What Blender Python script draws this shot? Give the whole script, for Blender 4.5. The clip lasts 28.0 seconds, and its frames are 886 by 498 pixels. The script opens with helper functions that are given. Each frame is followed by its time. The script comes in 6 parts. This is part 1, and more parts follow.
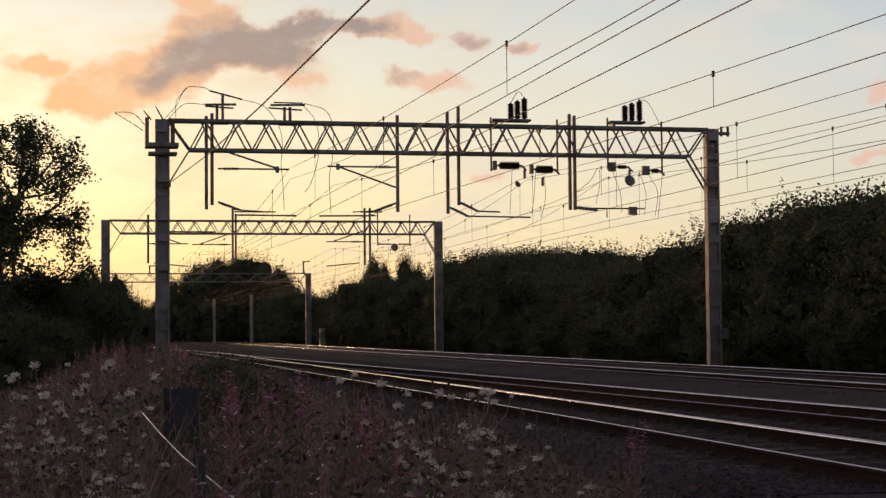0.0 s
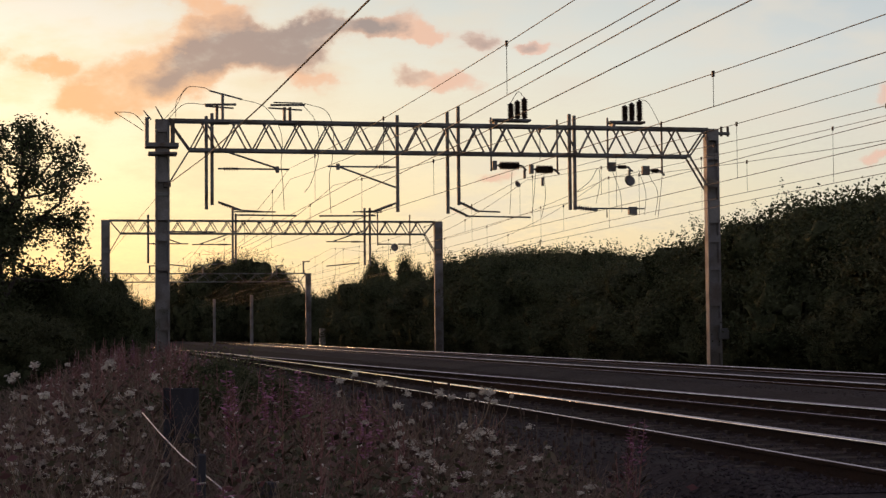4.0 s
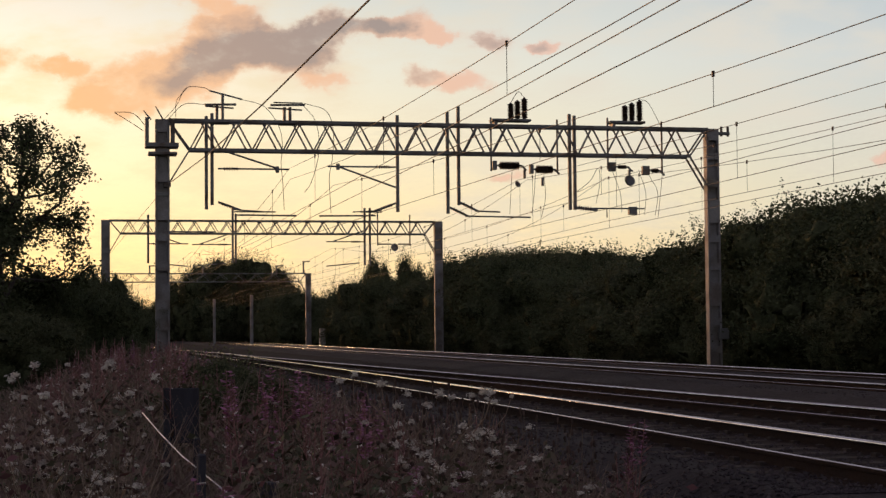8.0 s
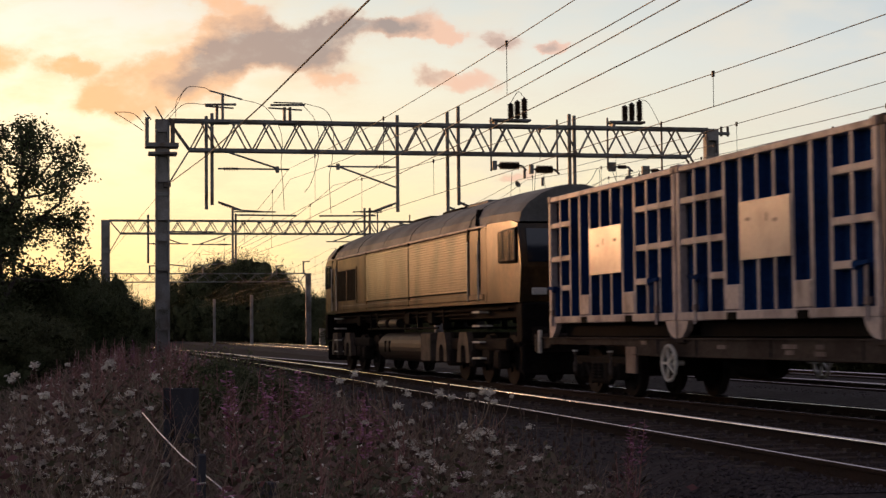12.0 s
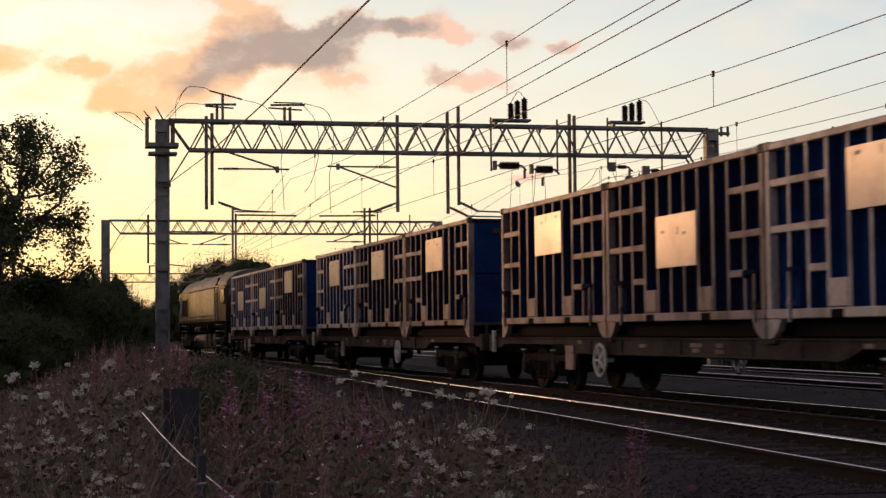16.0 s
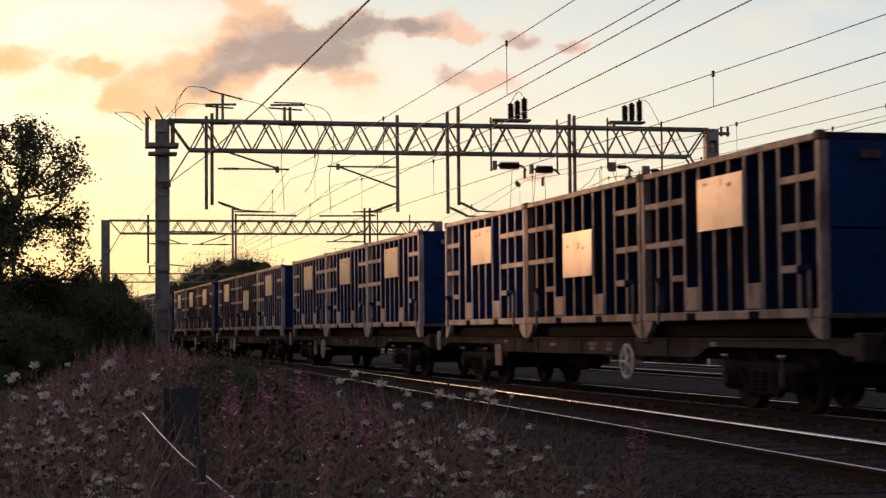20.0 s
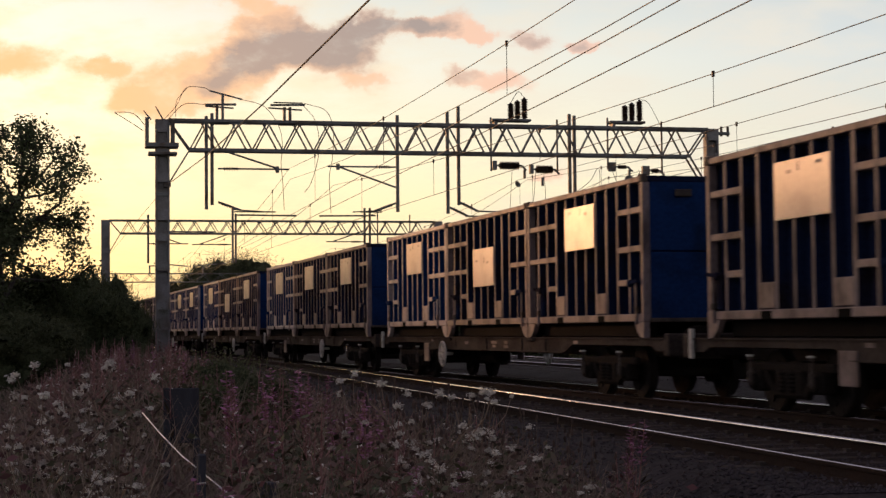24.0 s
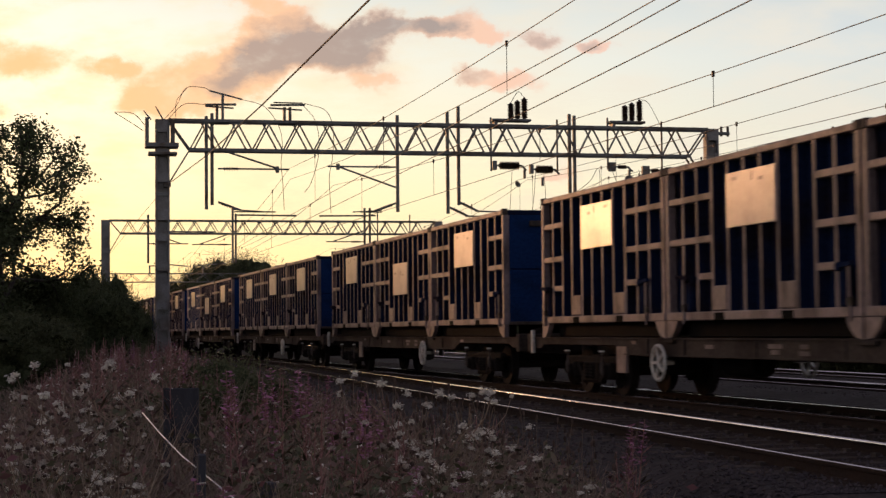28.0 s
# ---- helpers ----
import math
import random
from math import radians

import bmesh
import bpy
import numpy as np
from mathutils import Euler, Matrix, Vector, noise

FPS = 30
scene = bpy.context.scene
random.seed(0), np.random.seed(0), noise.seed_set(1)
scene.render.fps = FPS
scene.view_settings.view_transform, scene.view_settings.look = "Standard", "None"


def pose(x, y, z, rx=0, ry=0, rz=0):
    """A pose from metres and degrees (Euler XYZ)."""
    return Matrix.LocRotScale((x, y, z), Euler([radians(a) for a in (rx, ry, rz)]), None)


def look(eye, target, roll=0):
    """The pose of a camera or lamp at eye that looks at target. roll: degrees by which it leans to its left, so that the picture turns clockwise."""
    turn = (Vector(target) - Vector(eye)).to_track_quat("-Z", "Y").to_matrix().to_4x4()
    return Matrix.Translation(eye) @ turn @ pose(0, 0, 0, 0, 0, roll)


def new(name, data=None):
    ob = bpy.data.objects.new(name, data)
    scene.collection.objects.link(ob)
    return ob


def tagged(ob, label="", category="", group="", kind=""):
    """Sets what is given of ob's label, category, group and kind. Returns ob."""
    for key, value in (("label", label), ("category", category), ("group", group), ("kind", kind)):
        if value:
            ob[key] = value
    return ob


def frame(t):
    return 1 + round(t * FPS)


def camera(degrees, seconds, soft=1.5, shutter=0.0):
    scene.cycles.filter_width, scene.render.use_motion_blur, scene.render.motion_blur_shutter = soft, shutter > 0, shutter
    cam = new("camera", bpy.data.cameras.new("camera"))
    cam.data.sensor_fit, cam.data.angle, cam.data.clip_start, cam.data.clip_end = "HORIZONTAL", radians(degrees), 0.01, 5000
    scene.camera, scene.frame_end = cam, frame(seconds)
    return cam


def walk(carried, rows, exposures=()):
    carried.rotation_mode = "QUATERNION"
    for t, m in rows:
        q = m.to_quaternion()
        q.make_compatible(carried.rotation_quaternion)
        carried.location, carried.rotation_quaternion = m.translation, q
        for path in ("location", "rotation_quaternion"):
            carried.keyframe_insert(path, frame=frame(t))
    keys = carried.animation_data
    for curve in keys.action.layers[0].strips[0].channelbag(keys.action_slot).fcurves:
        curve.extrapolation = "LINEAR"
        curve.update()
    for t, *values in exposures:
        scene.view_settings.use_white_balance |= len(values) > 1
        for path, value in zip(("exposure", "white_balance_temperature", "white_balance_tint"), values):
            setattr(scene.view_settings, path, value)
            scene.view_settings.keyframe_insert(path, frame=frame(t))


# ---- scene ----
# ---------------------------------------------------------------- camera
SECONDS = 28.0
YAW, PITCH, ROLL, EYE = 14.955, 2.818, 0.55, Vector((0.0, 0.0, 1.156))
cam = camera(29.91, SECONDS, soft=1.4, shutter=0.3)
_a, _p = radians(YAW), radians(PITCH)
AIM = EYE + Vector((math.sin(_a) * math.cos(_p), math.cos(_a) * math.cos(_p), math.sin(_p)))
CAM_POSE = look(EYE, AIM, -ROLL)
walk(cam, [(0.0, CAM_POSE), (SECONDS, CAM_POSE)], [(0.0, 0.0), (9.0, 0.0), (14.5, 0.2), (SECONDS, 0.2)])

# ---------------------------------------------------------------- light
SUN_AZ, SUN_EL = -24.8, 4.7          # degrees left of the line of the track, degrees up
sun_dir = Vector((math.sin(radians(SUN_AZ)) * math.cos(radians(SUN_EL)),
                  math.cos(radians(SUN_AZ)) * math.cos(radians(SUN_EL)), math.sin(radians(SUN_EL))))
sun = new("sun", bpy.data.lights.new("sun", "SUN"))
sun.data.energy, sun.data.angle, sun.data.color = 0.85, radians(11.0), (1.0, 0.46, 0.22)
sun.matrix_world = look(sun_dir * 100, (0, 0, 0))

world = bpy.data.worlds.new("evening_sky")
scene.world = world
world.use_nodes = True
W = world.node_tree
W.nodes.clear()


def wnode(kind, **kw):
    n = W.nodes.new(kind)
    for k, v in kw.items():
        n.inputs[k].default_value = v
    return n


def wmath(op, a, b=None, c=None):
    n = W.nodes.new("ShaderNodeMath")
    n.operation = op
    for i, v in enumerate((a, b, c)):
        if v is None:
            continue
        if isinstance(v, (int, float)):
            n.inputs[i].default_value = v
        else:
            W.links.new(v, n.inputs[i])
    return n.outputs[0]


def wramp(fac, stops):
    n = W.nodes.new("ShaderNodeValToRGB")
    r = n.color_ramp
    while len(r.elements) < len(stops):
        r.elements.new(0.5)
    for e, (pos, col) in zip(r.elements, stops):
        e.position, e.color = pos, (*col, 1)
    W.links.new(fac, n.inputs[0])
    return n.outputs[0]


def wmix(mode, fac, a, b):
    n = W.nodes.new("ShaderNodeMix")
    n.data_type, n.blend_type = "RGBA", mode
    for sock, v in ((n.inputs[0], fac), (n.inputs[6], a), (n.inputs[7], b)):
        if isinstance(v, (int, float)):
            sock.default_value = v
        elif isinstance(v, tuple):
            sock.default_value = (*v, 1)
        else:
            W.links.new(v, sock)
    return n.outputs[2]


coord = W.nodes.new("ShaderNodeTexCoord")
sep = W.nodes.new("ShaderNodeSeparateXYZ")
W.links.new(coord.outputs["Generated"], sep.inputs[0])
# the sky itself, with the sun at the horizon
nishita = W.nodes.new("ShaderNodeTexSky")
nishita.sky_type, nishita.sun_disc = "NISHITA", False
nishita.sun_elevation, nishita.sun_rotation = radians(SUN_EL), radians(SUN_AZ)
# glow towards the sun: the cosine of the horizontal angle and the height
flat = W.nodes.new("ShaderNodeVectorMath")
flat.operation = "DOT_PRODUCT"
W.links.new(coord.outputs["Generated"], flat.inputs[0])
flat.inputs[1].default_value = sun_dir
toward = wmath("MULTIPLY_ADD", flat.outputs["Value"], 0.5, 0.5)
up = wmath("MAXIMUM", sep.outputs[2], 0.0)
# warm band near the horizon fading into pale cream and then blue grey
band = wramp(up, [(0.0, (0.84, 0.50, 0.20)), (0.05, (0.93, 0.63, 0.27)), (0.11, (0.90, 0.70, 0.40)),
                  (0.17, (0.76, 0.68, 0.52)), (0.24, (0.48, 0.48, 0.47)), (0.36, (0.275, 0.23, 0.265)), (0.8, (0.18, 0.145, 0.18))])
cool = wramp(up, [(0.0, (0.62, 0.50, 0.36)), (0.08, (0.62, 0.56, 0.46)), (0.16, (0.55, 0.56, 0.56)), (0.21, (0.45, 0.48, 0.51)),
                  (0.34, (0.255, 0.225, 0.26)), (0.8, (0.18, 0.145, 0.18))])
side_mix = wramp(toward, [(0.80, (0, 0, 0)), (0.985, (1, 1, 1))])
glow = wramp(toward, [(0.90, (0, 0, 0)), (0.962, (0.14, 0.07, 0.05)), (0.986, (0.5, 0.22, 0.10)), (0.9955, (1.9, 0.78, 0.26)), (1.0, (2.6, 1.02, 0.30))])
base = wmix("MIX", side_mix, cool, band)
# the sky behind the viewer is already dusky
behind = wramp(toward, [(0.25, (0.62, 0.60, 0.69)), (0.85, (1, 1, 1))])
base = wmix("MULTIPLY", 1.0, base, behind)
base = wmix("ADD", 1.0, base, glow)
bg1 = wnode("ShaderNodeBackground", Strength=1.0)
W.links.new(base, bg1.inputs[0])
bg2 = wnode("ShaderNodeBackground", Strength=0.05)
W.links.new(nishita.outputs[0], bg2.inputs[0])
both = W.nodes.new("ShaderNodeAddShader")
W.links.new(bg1.outputs[0], both.inputs[0])
W.links.new(bg2.outputs[0], both.inputs[1])
out = W.nodes.new("ShaderNodeOutputWorld")
W.links.new(both.outputs[0], out.inputs[0])


# ---------------------------------------------------------------- materials
def material(name, base, rough=0.7, metal=0.0, var=0.25, scale=3.0, grain=40.0, bump=0.15, second=None,
             amount=0.5, stretch=(1, 1, 1), spec=0.5, island=0.0, random_tint=0.0, coat=0.0, coat_rough=0.07):
    """Two scales of noise over a base colour, a second colour in patches, roughness variation and relief."""
    m = bpy.data.materials.new(name)
    m.use_nodes = True
    t = m.node_tree
    b = t.nodes["Principled BSDF"]
    b.inputs["Metallic"].default_value = metal
    b.inputs["Specular IOR Level"].default_value = spec
    if coat:
        b.inputs["Coat Weight"].default_value, b.inputs["Coat Roughness"].default_value, b.inputs["Coat IOR"].default_value = coat, coat_rough, 1.7
    tc = t.nodes.new("ShaderNodeTexCoord")
    mp = t.nodes.new("ShaderNodeMapping")
    mp.inputs["Scale"].default_value = stretch
    t.links.new(tc.outputs["Object"], mp.inputs[0])

    def noise_node(s, detail):
        n = t.nodes.new("ShaderNodeTexNoise")
        n.inputs["Scale"].default_value, n.inputs["Detail"].default_value = s, detail
        t.links.new(mp.outputs[0], n.inputs["Vector"])
        return n.outputs[0]

    big, fine = noise_node(scale, 4), noise_node(grain, 3)

    def ramp(f, lo, hi, a, c):
        r = t.nodes.new("ShaderNodeValToRGB")
        r.color_ramp.elements[0].position, r.color_ramp.elements[1].position = lo, hi
        r.color_ramp.elements[0].color, r.color_ramp.elements[1].color = (*a, 1), (*c, 1)
        t.links.new(f, r.inputs[0])
        return r.outputs[0]

    def mix(mode, f, a, c):
        n = t.nodes.new("ShaderNodeMix")
        n.data_type, n.blend_type = "RGBA", mode
        for sock, v in ((n.inputs[0], f), (n.inputs[6], a), (n.inputs[7], c)):
            if isinstance(v, (int, float)):
                sock.default_value = v
            else:
                t.links.new(v, sock)
        return n.outputs[2]

    sec = second or tuple(c * 0.5 for c in base)
    patch = ramp(big, 0.62 - 0.3 * amount, 0.75 - 0.2 * amount, tuple(base), tuple(sec))
    shade = ramp(fine, 0.25, 0.75, (1 - var,) * 3, (1 + 0.3 * var,) * 3)
    col = mix("MULTIPLY", 1.0, patch, shade)
    if random_tint:
        oi = t.nodes.new("ShaderNodeObjectInfo")
        col = mix("MULTIPLY", 1.0, col, ramp(oi.outputs["Random"], 0, 1, (1 - random_tint,) * 3, (1 + random_tint * 0.5,) * 3))
    if island:
        g = t.nodes.new("ShaderNodeNewGeometry")
        col = mix("MULTIPLY", 1.0, col, ramp(g.outputs["Random Per Island"], 0, 1, (1 - island,) * 3, (1 + island * 0.6,) * 3))
    t.links.new(col, b.inputs["Base Color"])
    rr = t.nodes.new("ShaderNodeMapRange")
    rr.inputs["To Min"].default_value, rr.inputs["To Max"].default_value = max(0.03, rough - 0.12), min(1, rough + 0.12)
    t.links.new(big, rr.inputs[0])
    t.links.new(rr.outputs[0], b.inputs["Roughness"])
    if bump:
        bp = t.nodes.new("ShaderNodeBump")
        bp.inputs["Strength"].default_value, bp.inputs["Distance"].default_value = bump, 0.02
        t.links.new(fine, bp.inputs["Height"])
        t.links.new(bp.outputs[0], b.inputs["Normal"])
    return m


M_STEEL = material("galvanised_steel", (0.20, 0.20, 0.20), 0.55, 0.5, 0.3, 1.5, 30, 0.05, (0.13, 0.10, 0.08), 0.5)
M_MAST = material("weathered_mast_steel", (0.27, 0.26, 0.26), 0.6, 0.2, 0.25, 1.2, 25, 0.05, (0.19, 0.16, 0.14), 0.5)
M_WIRE = material("copper_wire", (0.06, 0.05, 0.045), 0.6, 0.4, 0.1, 2, 20, 0.0)
M_INSUL = material("brown_porcelain", (0.06, 0.035, 0.025), 0.3, 0.0, 0.1, 4, 20, 0.0)
M_RAILHEAD = material("polished_rail_steel", (0.82, 0.79, 0.77), 0.2, 1.0, 0.1, 0.8, 60, 0.0, (0.5, 0.44, 0.38), 0.3)
M_RAIL = material("rusty_rail_side", (0.034, 0.023, 0.02), 0.85, 0.0, 0.35, 3, 40, 0.2, (0.038, 0.025, 0.021), 0.5, spec=0.05)
M_BALLAST = material("grey_brown_ballast", (0.052, 0.044, 0.049), 0.95, 0.0, 0.75, 0.35, 13, 0.9, (0.040, 0.034, 0.037), 0.6, spec=0.1)
M_BED = material("rusty_dark_track_bed", (0.040, 0.027, 0.024), 0.95, 0.0, 0.7, 0.5, 13, 0.9, (0.028, 0.020, 0.019), 0.6, spec=0.08)
M_STONE = material("ballast_stone", (0.078, 0.066, 0.071), 0.9, 0.0, 0.3, 2, 30, 0.2, (0.10, 0.08, 0.08), 0.5, island=0.3, spec=0.1)
M_SLEEPER = material("dusty_concrete_sleeper", (0.066, 0.054, 0.048), 0.9, 0.0, 0.35, 2, 25, 0.3, (0.07, 0.05, 0.042), 0.5, random_tint=0.25, spec=0.1)
M_EARTH = material("dry_grassy_earth", (0.11, 0.08, 0.06), 0.95, 0.0, 0.5, 0.4, 9, 0.6, (0.07, 0.055, 0.04), 0.5, spec=0.1)
M_LEAF = material("dark_green_leaves", (0.100, 0.115, 0.060), 0.8, 0.0, 0.2, 0.35, 5, 0.0, (0.078, 0.092, 0.048), 0.5, island=0.22, spec=0.08)
M_LEAF_B = material("olive_leaves", (0.115, 0.120, 0.064), 0.8, 0.0, 0.2, 0.3, 5, 0.0, (0.09, 0.10, 0.052), 0.5, island=0.25, spec=0.1)
# darker patches put the shade deep inside the bushes into the colour
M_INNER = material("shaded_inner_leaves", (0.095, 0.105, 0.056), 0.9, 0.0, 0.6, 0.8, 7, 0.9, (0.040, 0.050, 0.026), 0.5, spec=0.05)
M_BARK = material("grey_bark", (0.07, 0.055, 0.045), 0.9, 0.0, 0.4, 3, 18, 0.4, stretch=(1, 1, 0.3))
M_GRASS = material("dry_summer_grass", (0.33, 0.255, 0.19), 0.85, 0.0, 0.2, 0.7, 8, 0.0, (0.20, 0.125, 0.12), 0.55, island=0.4, spec=0.2)
M_STEM = material("weed_stem", (0.24, 0.18, 0.13), 0.85, 0.0, 0.25, 3, 20, 0.0, (0.24, 0.15, 0.125), 0.5, island=0.3, spec=0.2)
M_WEED_LEAF = material("weed_leaf", (0.12, 0.115, 0.070), 0.8, 0.0, 0.25, 0.9, 12, 0.0, (0.21, 0.095, 0.105), 0.55, island=0.5, spec=0.2)
M_NETTLE = material("dark_nettle_leaf", (0.085, 0.125, 0.055), 0.7, 0.0, 0.25, 0.9, 12, 0.0, (0.06, 0.085, 0.04), 0.5, island=0.4, spec=0.2)
M_FLUFF = material("white_thistledown", (0.74, 0.69, 0.62), 0.95, 0.0, 0.1, 8, 60, 0.0, (0.42, 0.36, 0.31), 0.5, island=0.2, spec=0.1)
M_CUP = material("dark_brown_seed_cup", (0.11, 0.075, 0.065), 0.9, 0.0, 0.3, 8, 60, 0.0, (0.05, 0.035, 0.03), 0.5, spec=0.1)
M_PINK = material("purple_pink_petals", (0.46, 0.19, 0.34), 0.8, 0.0, 0.2, 6, 40, 0.0, (0.40, 0.13, 0.29), 0.5, island=0.4, spec=0.2)
M_SEEDPOD = material("red_brown_seed_pods", (0.30, 0.145, 0.14), 0.85, 0.0, 0.2, 5, 30, 0.0, (0.26, 0.14, 0.12), 0.5, island=0.4, spec=0.2)
M_BLUE = material("faded_blue_container_paint", (0.011, 0.036, 0.125), 0.85, 0.0, 0.3, 1.3, 18, 0.05, (0.010, 0.025, 0.075), 0.45, spec=0.02)
M_RIB = material("worn_pale_rib_paint", (0.52, 0.43, 0.42), 0.5, 0.0, 0.35, 2.2, 22, 0.08, (0.30, 0.235, 0.23), 0.5, stretch=(1, 1, 0.5), random_tint=0.15, spec=0.35)
M_RIB_DIRTY = material("grimy_brown_rib_paint", (0.27, 0.20, 0.195), 0.55, 0.0, 0.4, 2.2, 22, 0.08, (0.125, 0.088, 0.086), 0.55, stretch=(1, 1, 0.5), random_tint=0.2, spec=0.35)
M_BLUE_DIRTY = material("grimy_dark_blue_paint", (0.010, 0.018, 0.052), 0.85, 0.0, 0.35, 1.3, 18, 0.05, (0.018, 0.014, 0.022), 0.5, spec=0.02)
M_PANEL = material("glossy_white_sign_board", (0.40, 0.365, 0.345), 0.38, 0.0, 0.12, 1.5, 14, 0.0, (0.33, 0.295, 0.275), 0.4, coat=0.27, coat_rough=0.2)
M_FRAME = material("grimy_wagon_steel", (0.074, 0.057, 0.050), 0.8, 0.0, 0.4, 1.4, 18, 0.2, (0.046, 0.034, 0.030), 0.55, spec=0.05)
M_BOGIE = material("brake_dust_brown", (0.022, 0.017, 0.015), 0.85, 0.0, 0.4, 3, 25, 0.3, (0.022, 0.018, 0.016), 0.5, spec=0.05)
M_BOARD_MARK = material("faded_grey_lettering", (0.25, 0.23, 0.22), 0.6, 0.0, 0.2, 4, 30, 0.0)
M_WHEEL = material("worn_wheel_steel", (0.021, 0.016, 0.015), 0.8, 0.0, 0.3, 4, 30, 0.1, spec=0.1)
M_PALE = material("pale_painted_steel", (0.60, 0.57, 0.53), 0.6, 0.0, 0.25, 3, 25, 0.05, (0.4, 0.34, 0.3), 0.4)
M_YELLOW = material("grubby_gold_loco_paint", (0.098, 0.050, 0.017), 0.42, 0.0, 0.45, 0.75, 14, 0.05, (0.044, 0.027, 0.013), 0.62, stretch=(1, 1, 0.6), spec=0.06, coat=0.34, coat_rough=0.2)
M_ROOF = material("sooty_grey_roof", (0.13, 0.125, 0.12), 0.6, 0.0, 0.35, 0.9, 12, 0.1, (0.075, 0.07, 0.068), 0.55)
M_BLACK = material("matt_black_and_hollow_shade", (0.008, 0.007, 0.006), 0.95, 0.0, 0.3, 4, 40, 0.2, spec=0.05)
M_UNDER = material("oily_underframe", (0.011, 0.009, 0.009), 0.75, 0.0, 0.4, 2, 20, 0.3, (0.016, 0.013, 0.012), 0.5, spec=0.03)
M_TANK = material("dusty_fuel_tank", (0.017, 0.013, 0.012), 0.6, 0.0, 0.35, 1.6, 16, 0.05, (0.032, 0.023, 0.020), 0.5, spec=0.2)
M_GALV = material("bright_galvanised_wire", (0.9, 0.88, 0.86), 0.5, 0.0, 0.1, 6, 40, 0.0)
M_YOKE = material("dusty_tan_casting", (0.085, 0.062, 0.051), 0.75, 0.0, 0.4, 3, 22, 0.2, (0.05, 0.038, 0.032), 0.5, spec=0.3)
M_POST = material("grey_weathered_wood", (0.050, 0.048, 0.060), 0.85, 0.0, 0.35, 4, 30, 0.3, stretch=(1, 1, 0.2))
M_CONC = material("pale_concrete", (0.33, 0.31, 0.29), 0.9, 0.0, 0.25, 1.5, 20, 0.2, (0.22, 0.2, 0.19), 0.5)
M_GLASS = material("dark_cab_glass", (0.02, 0.02, 0.022), 0.06, 0.0, 0.1, 2, 10, 0.0, spec=1.0)


# ---------------------------------------------------------------- mesh helpers
def part(name, bm, mat, parent=None, label="", smooth=False):
    me = bpy.data.meshes.new(name)
    if isinstance(bm, tuple):
        me.from_pydata(bm[0], [], bm[1])
    else:
        bmesh.ops.recalc_face_normals(bm, faces=bm.faces)
        bm.to_mesh(me)
        bm.free()
    for m in (mat if isinstance(mat, (list, tuple)) else (mat,)):
        me.materials.append(m)
    if smooth:
        for p in me.polygons:
            p.use_smooth = True
    ob = new(name, me)
    ob.parent = parent
    if label:
        tagged(ob, label)
    return ob


def share(name, me, parent, m, label=""):
    ob = new(name, me)
    ob.parent = parent
    ob.matrix_basis = m
    return tagged(ob, label) if label else ob


def thing(name, label, category, m=None, group="", kind=""):
    ob = new(name)
    ob.empty_display_size = 0.2
    if m is not None:
        ob.matrix_basis = m
    return tagged(ob, label, category, group, kind)


def box(bm, x0, x1, y0, y1, z0, z1, bevel=0.0):
    r = bmesh.ops.create_cube(bm, size=1, matrix=Matrix.LocRotScale(((x0 + x1) / 2, (y0 + y1) / 2, (z0 + z1) / 2), None,
                                                                    (abs(x1 - x0), abs(y1 - y0), abs(z1 - z0))))
    if bevel:
        es = list({e for v in r["verts"] for e in v.link_edges})
        bmesh.ops.bevel(bm, geom=es, offset=bevel, segments=1, affect="EDGES")
    return bm


def boxed(*a, bevel=0.0):
    return box(bmesh.new(), *a, bevel=bevel)


def bar(bm, a, b, w, d=None, roll=0.0):
    """A straight bar of section w x d from a to b."""
    a, b = Vector(a), Vector(b)
    q = (b - a).to_track_quat("Z", "Y").to_matrix().to_4x4()
    m = Matrix.Translation((a + b) / 2) @ q @ pose(0, 0, 0, 0, 0, roll) @ Matrix.Diagonal((w, d or w, (b - a).length, 1))
    bmesh.ops.create_cube(bm, size=1, matrix=m)
    return bm


def rod(bm, a, b, r, r2=None, seg=8):
    a, b = Vector(a), Vector(b)
    q = (b - a).to_track_quat("Z", "Y").to_matrix().to_4x4()
    bmesh.ops.create_cone(bm, cap_ends=True, segments=seg, radius1=r, radius2=r if r2 is None else r2, depth=(b - a).length,
                          matrix=Matrix.Translation((a + b) / 2) @ q)
    return bm


def lathe(bm, prof, m=Matrix(), seg=12):
    """Rings of (radius, z) round the z axis."""
    rings = [[bm.verts.new(m @ Vector((r * math.cos(k * math.tau / seg), r * math.sin(k * math.tau / seg), z))) for k in range(seg)] for r, z in prof]
    for p, q in zip(rings, rings[1:]):
        for k in range(seg):
            bm.faces.new((p[k], p[(k + 1) % seg], q[(k + 1) % seg], q[k]))
    bm.faces.new(list(reversed(rings[0])))
    bm.faces.new(rings[-1])
    return bm


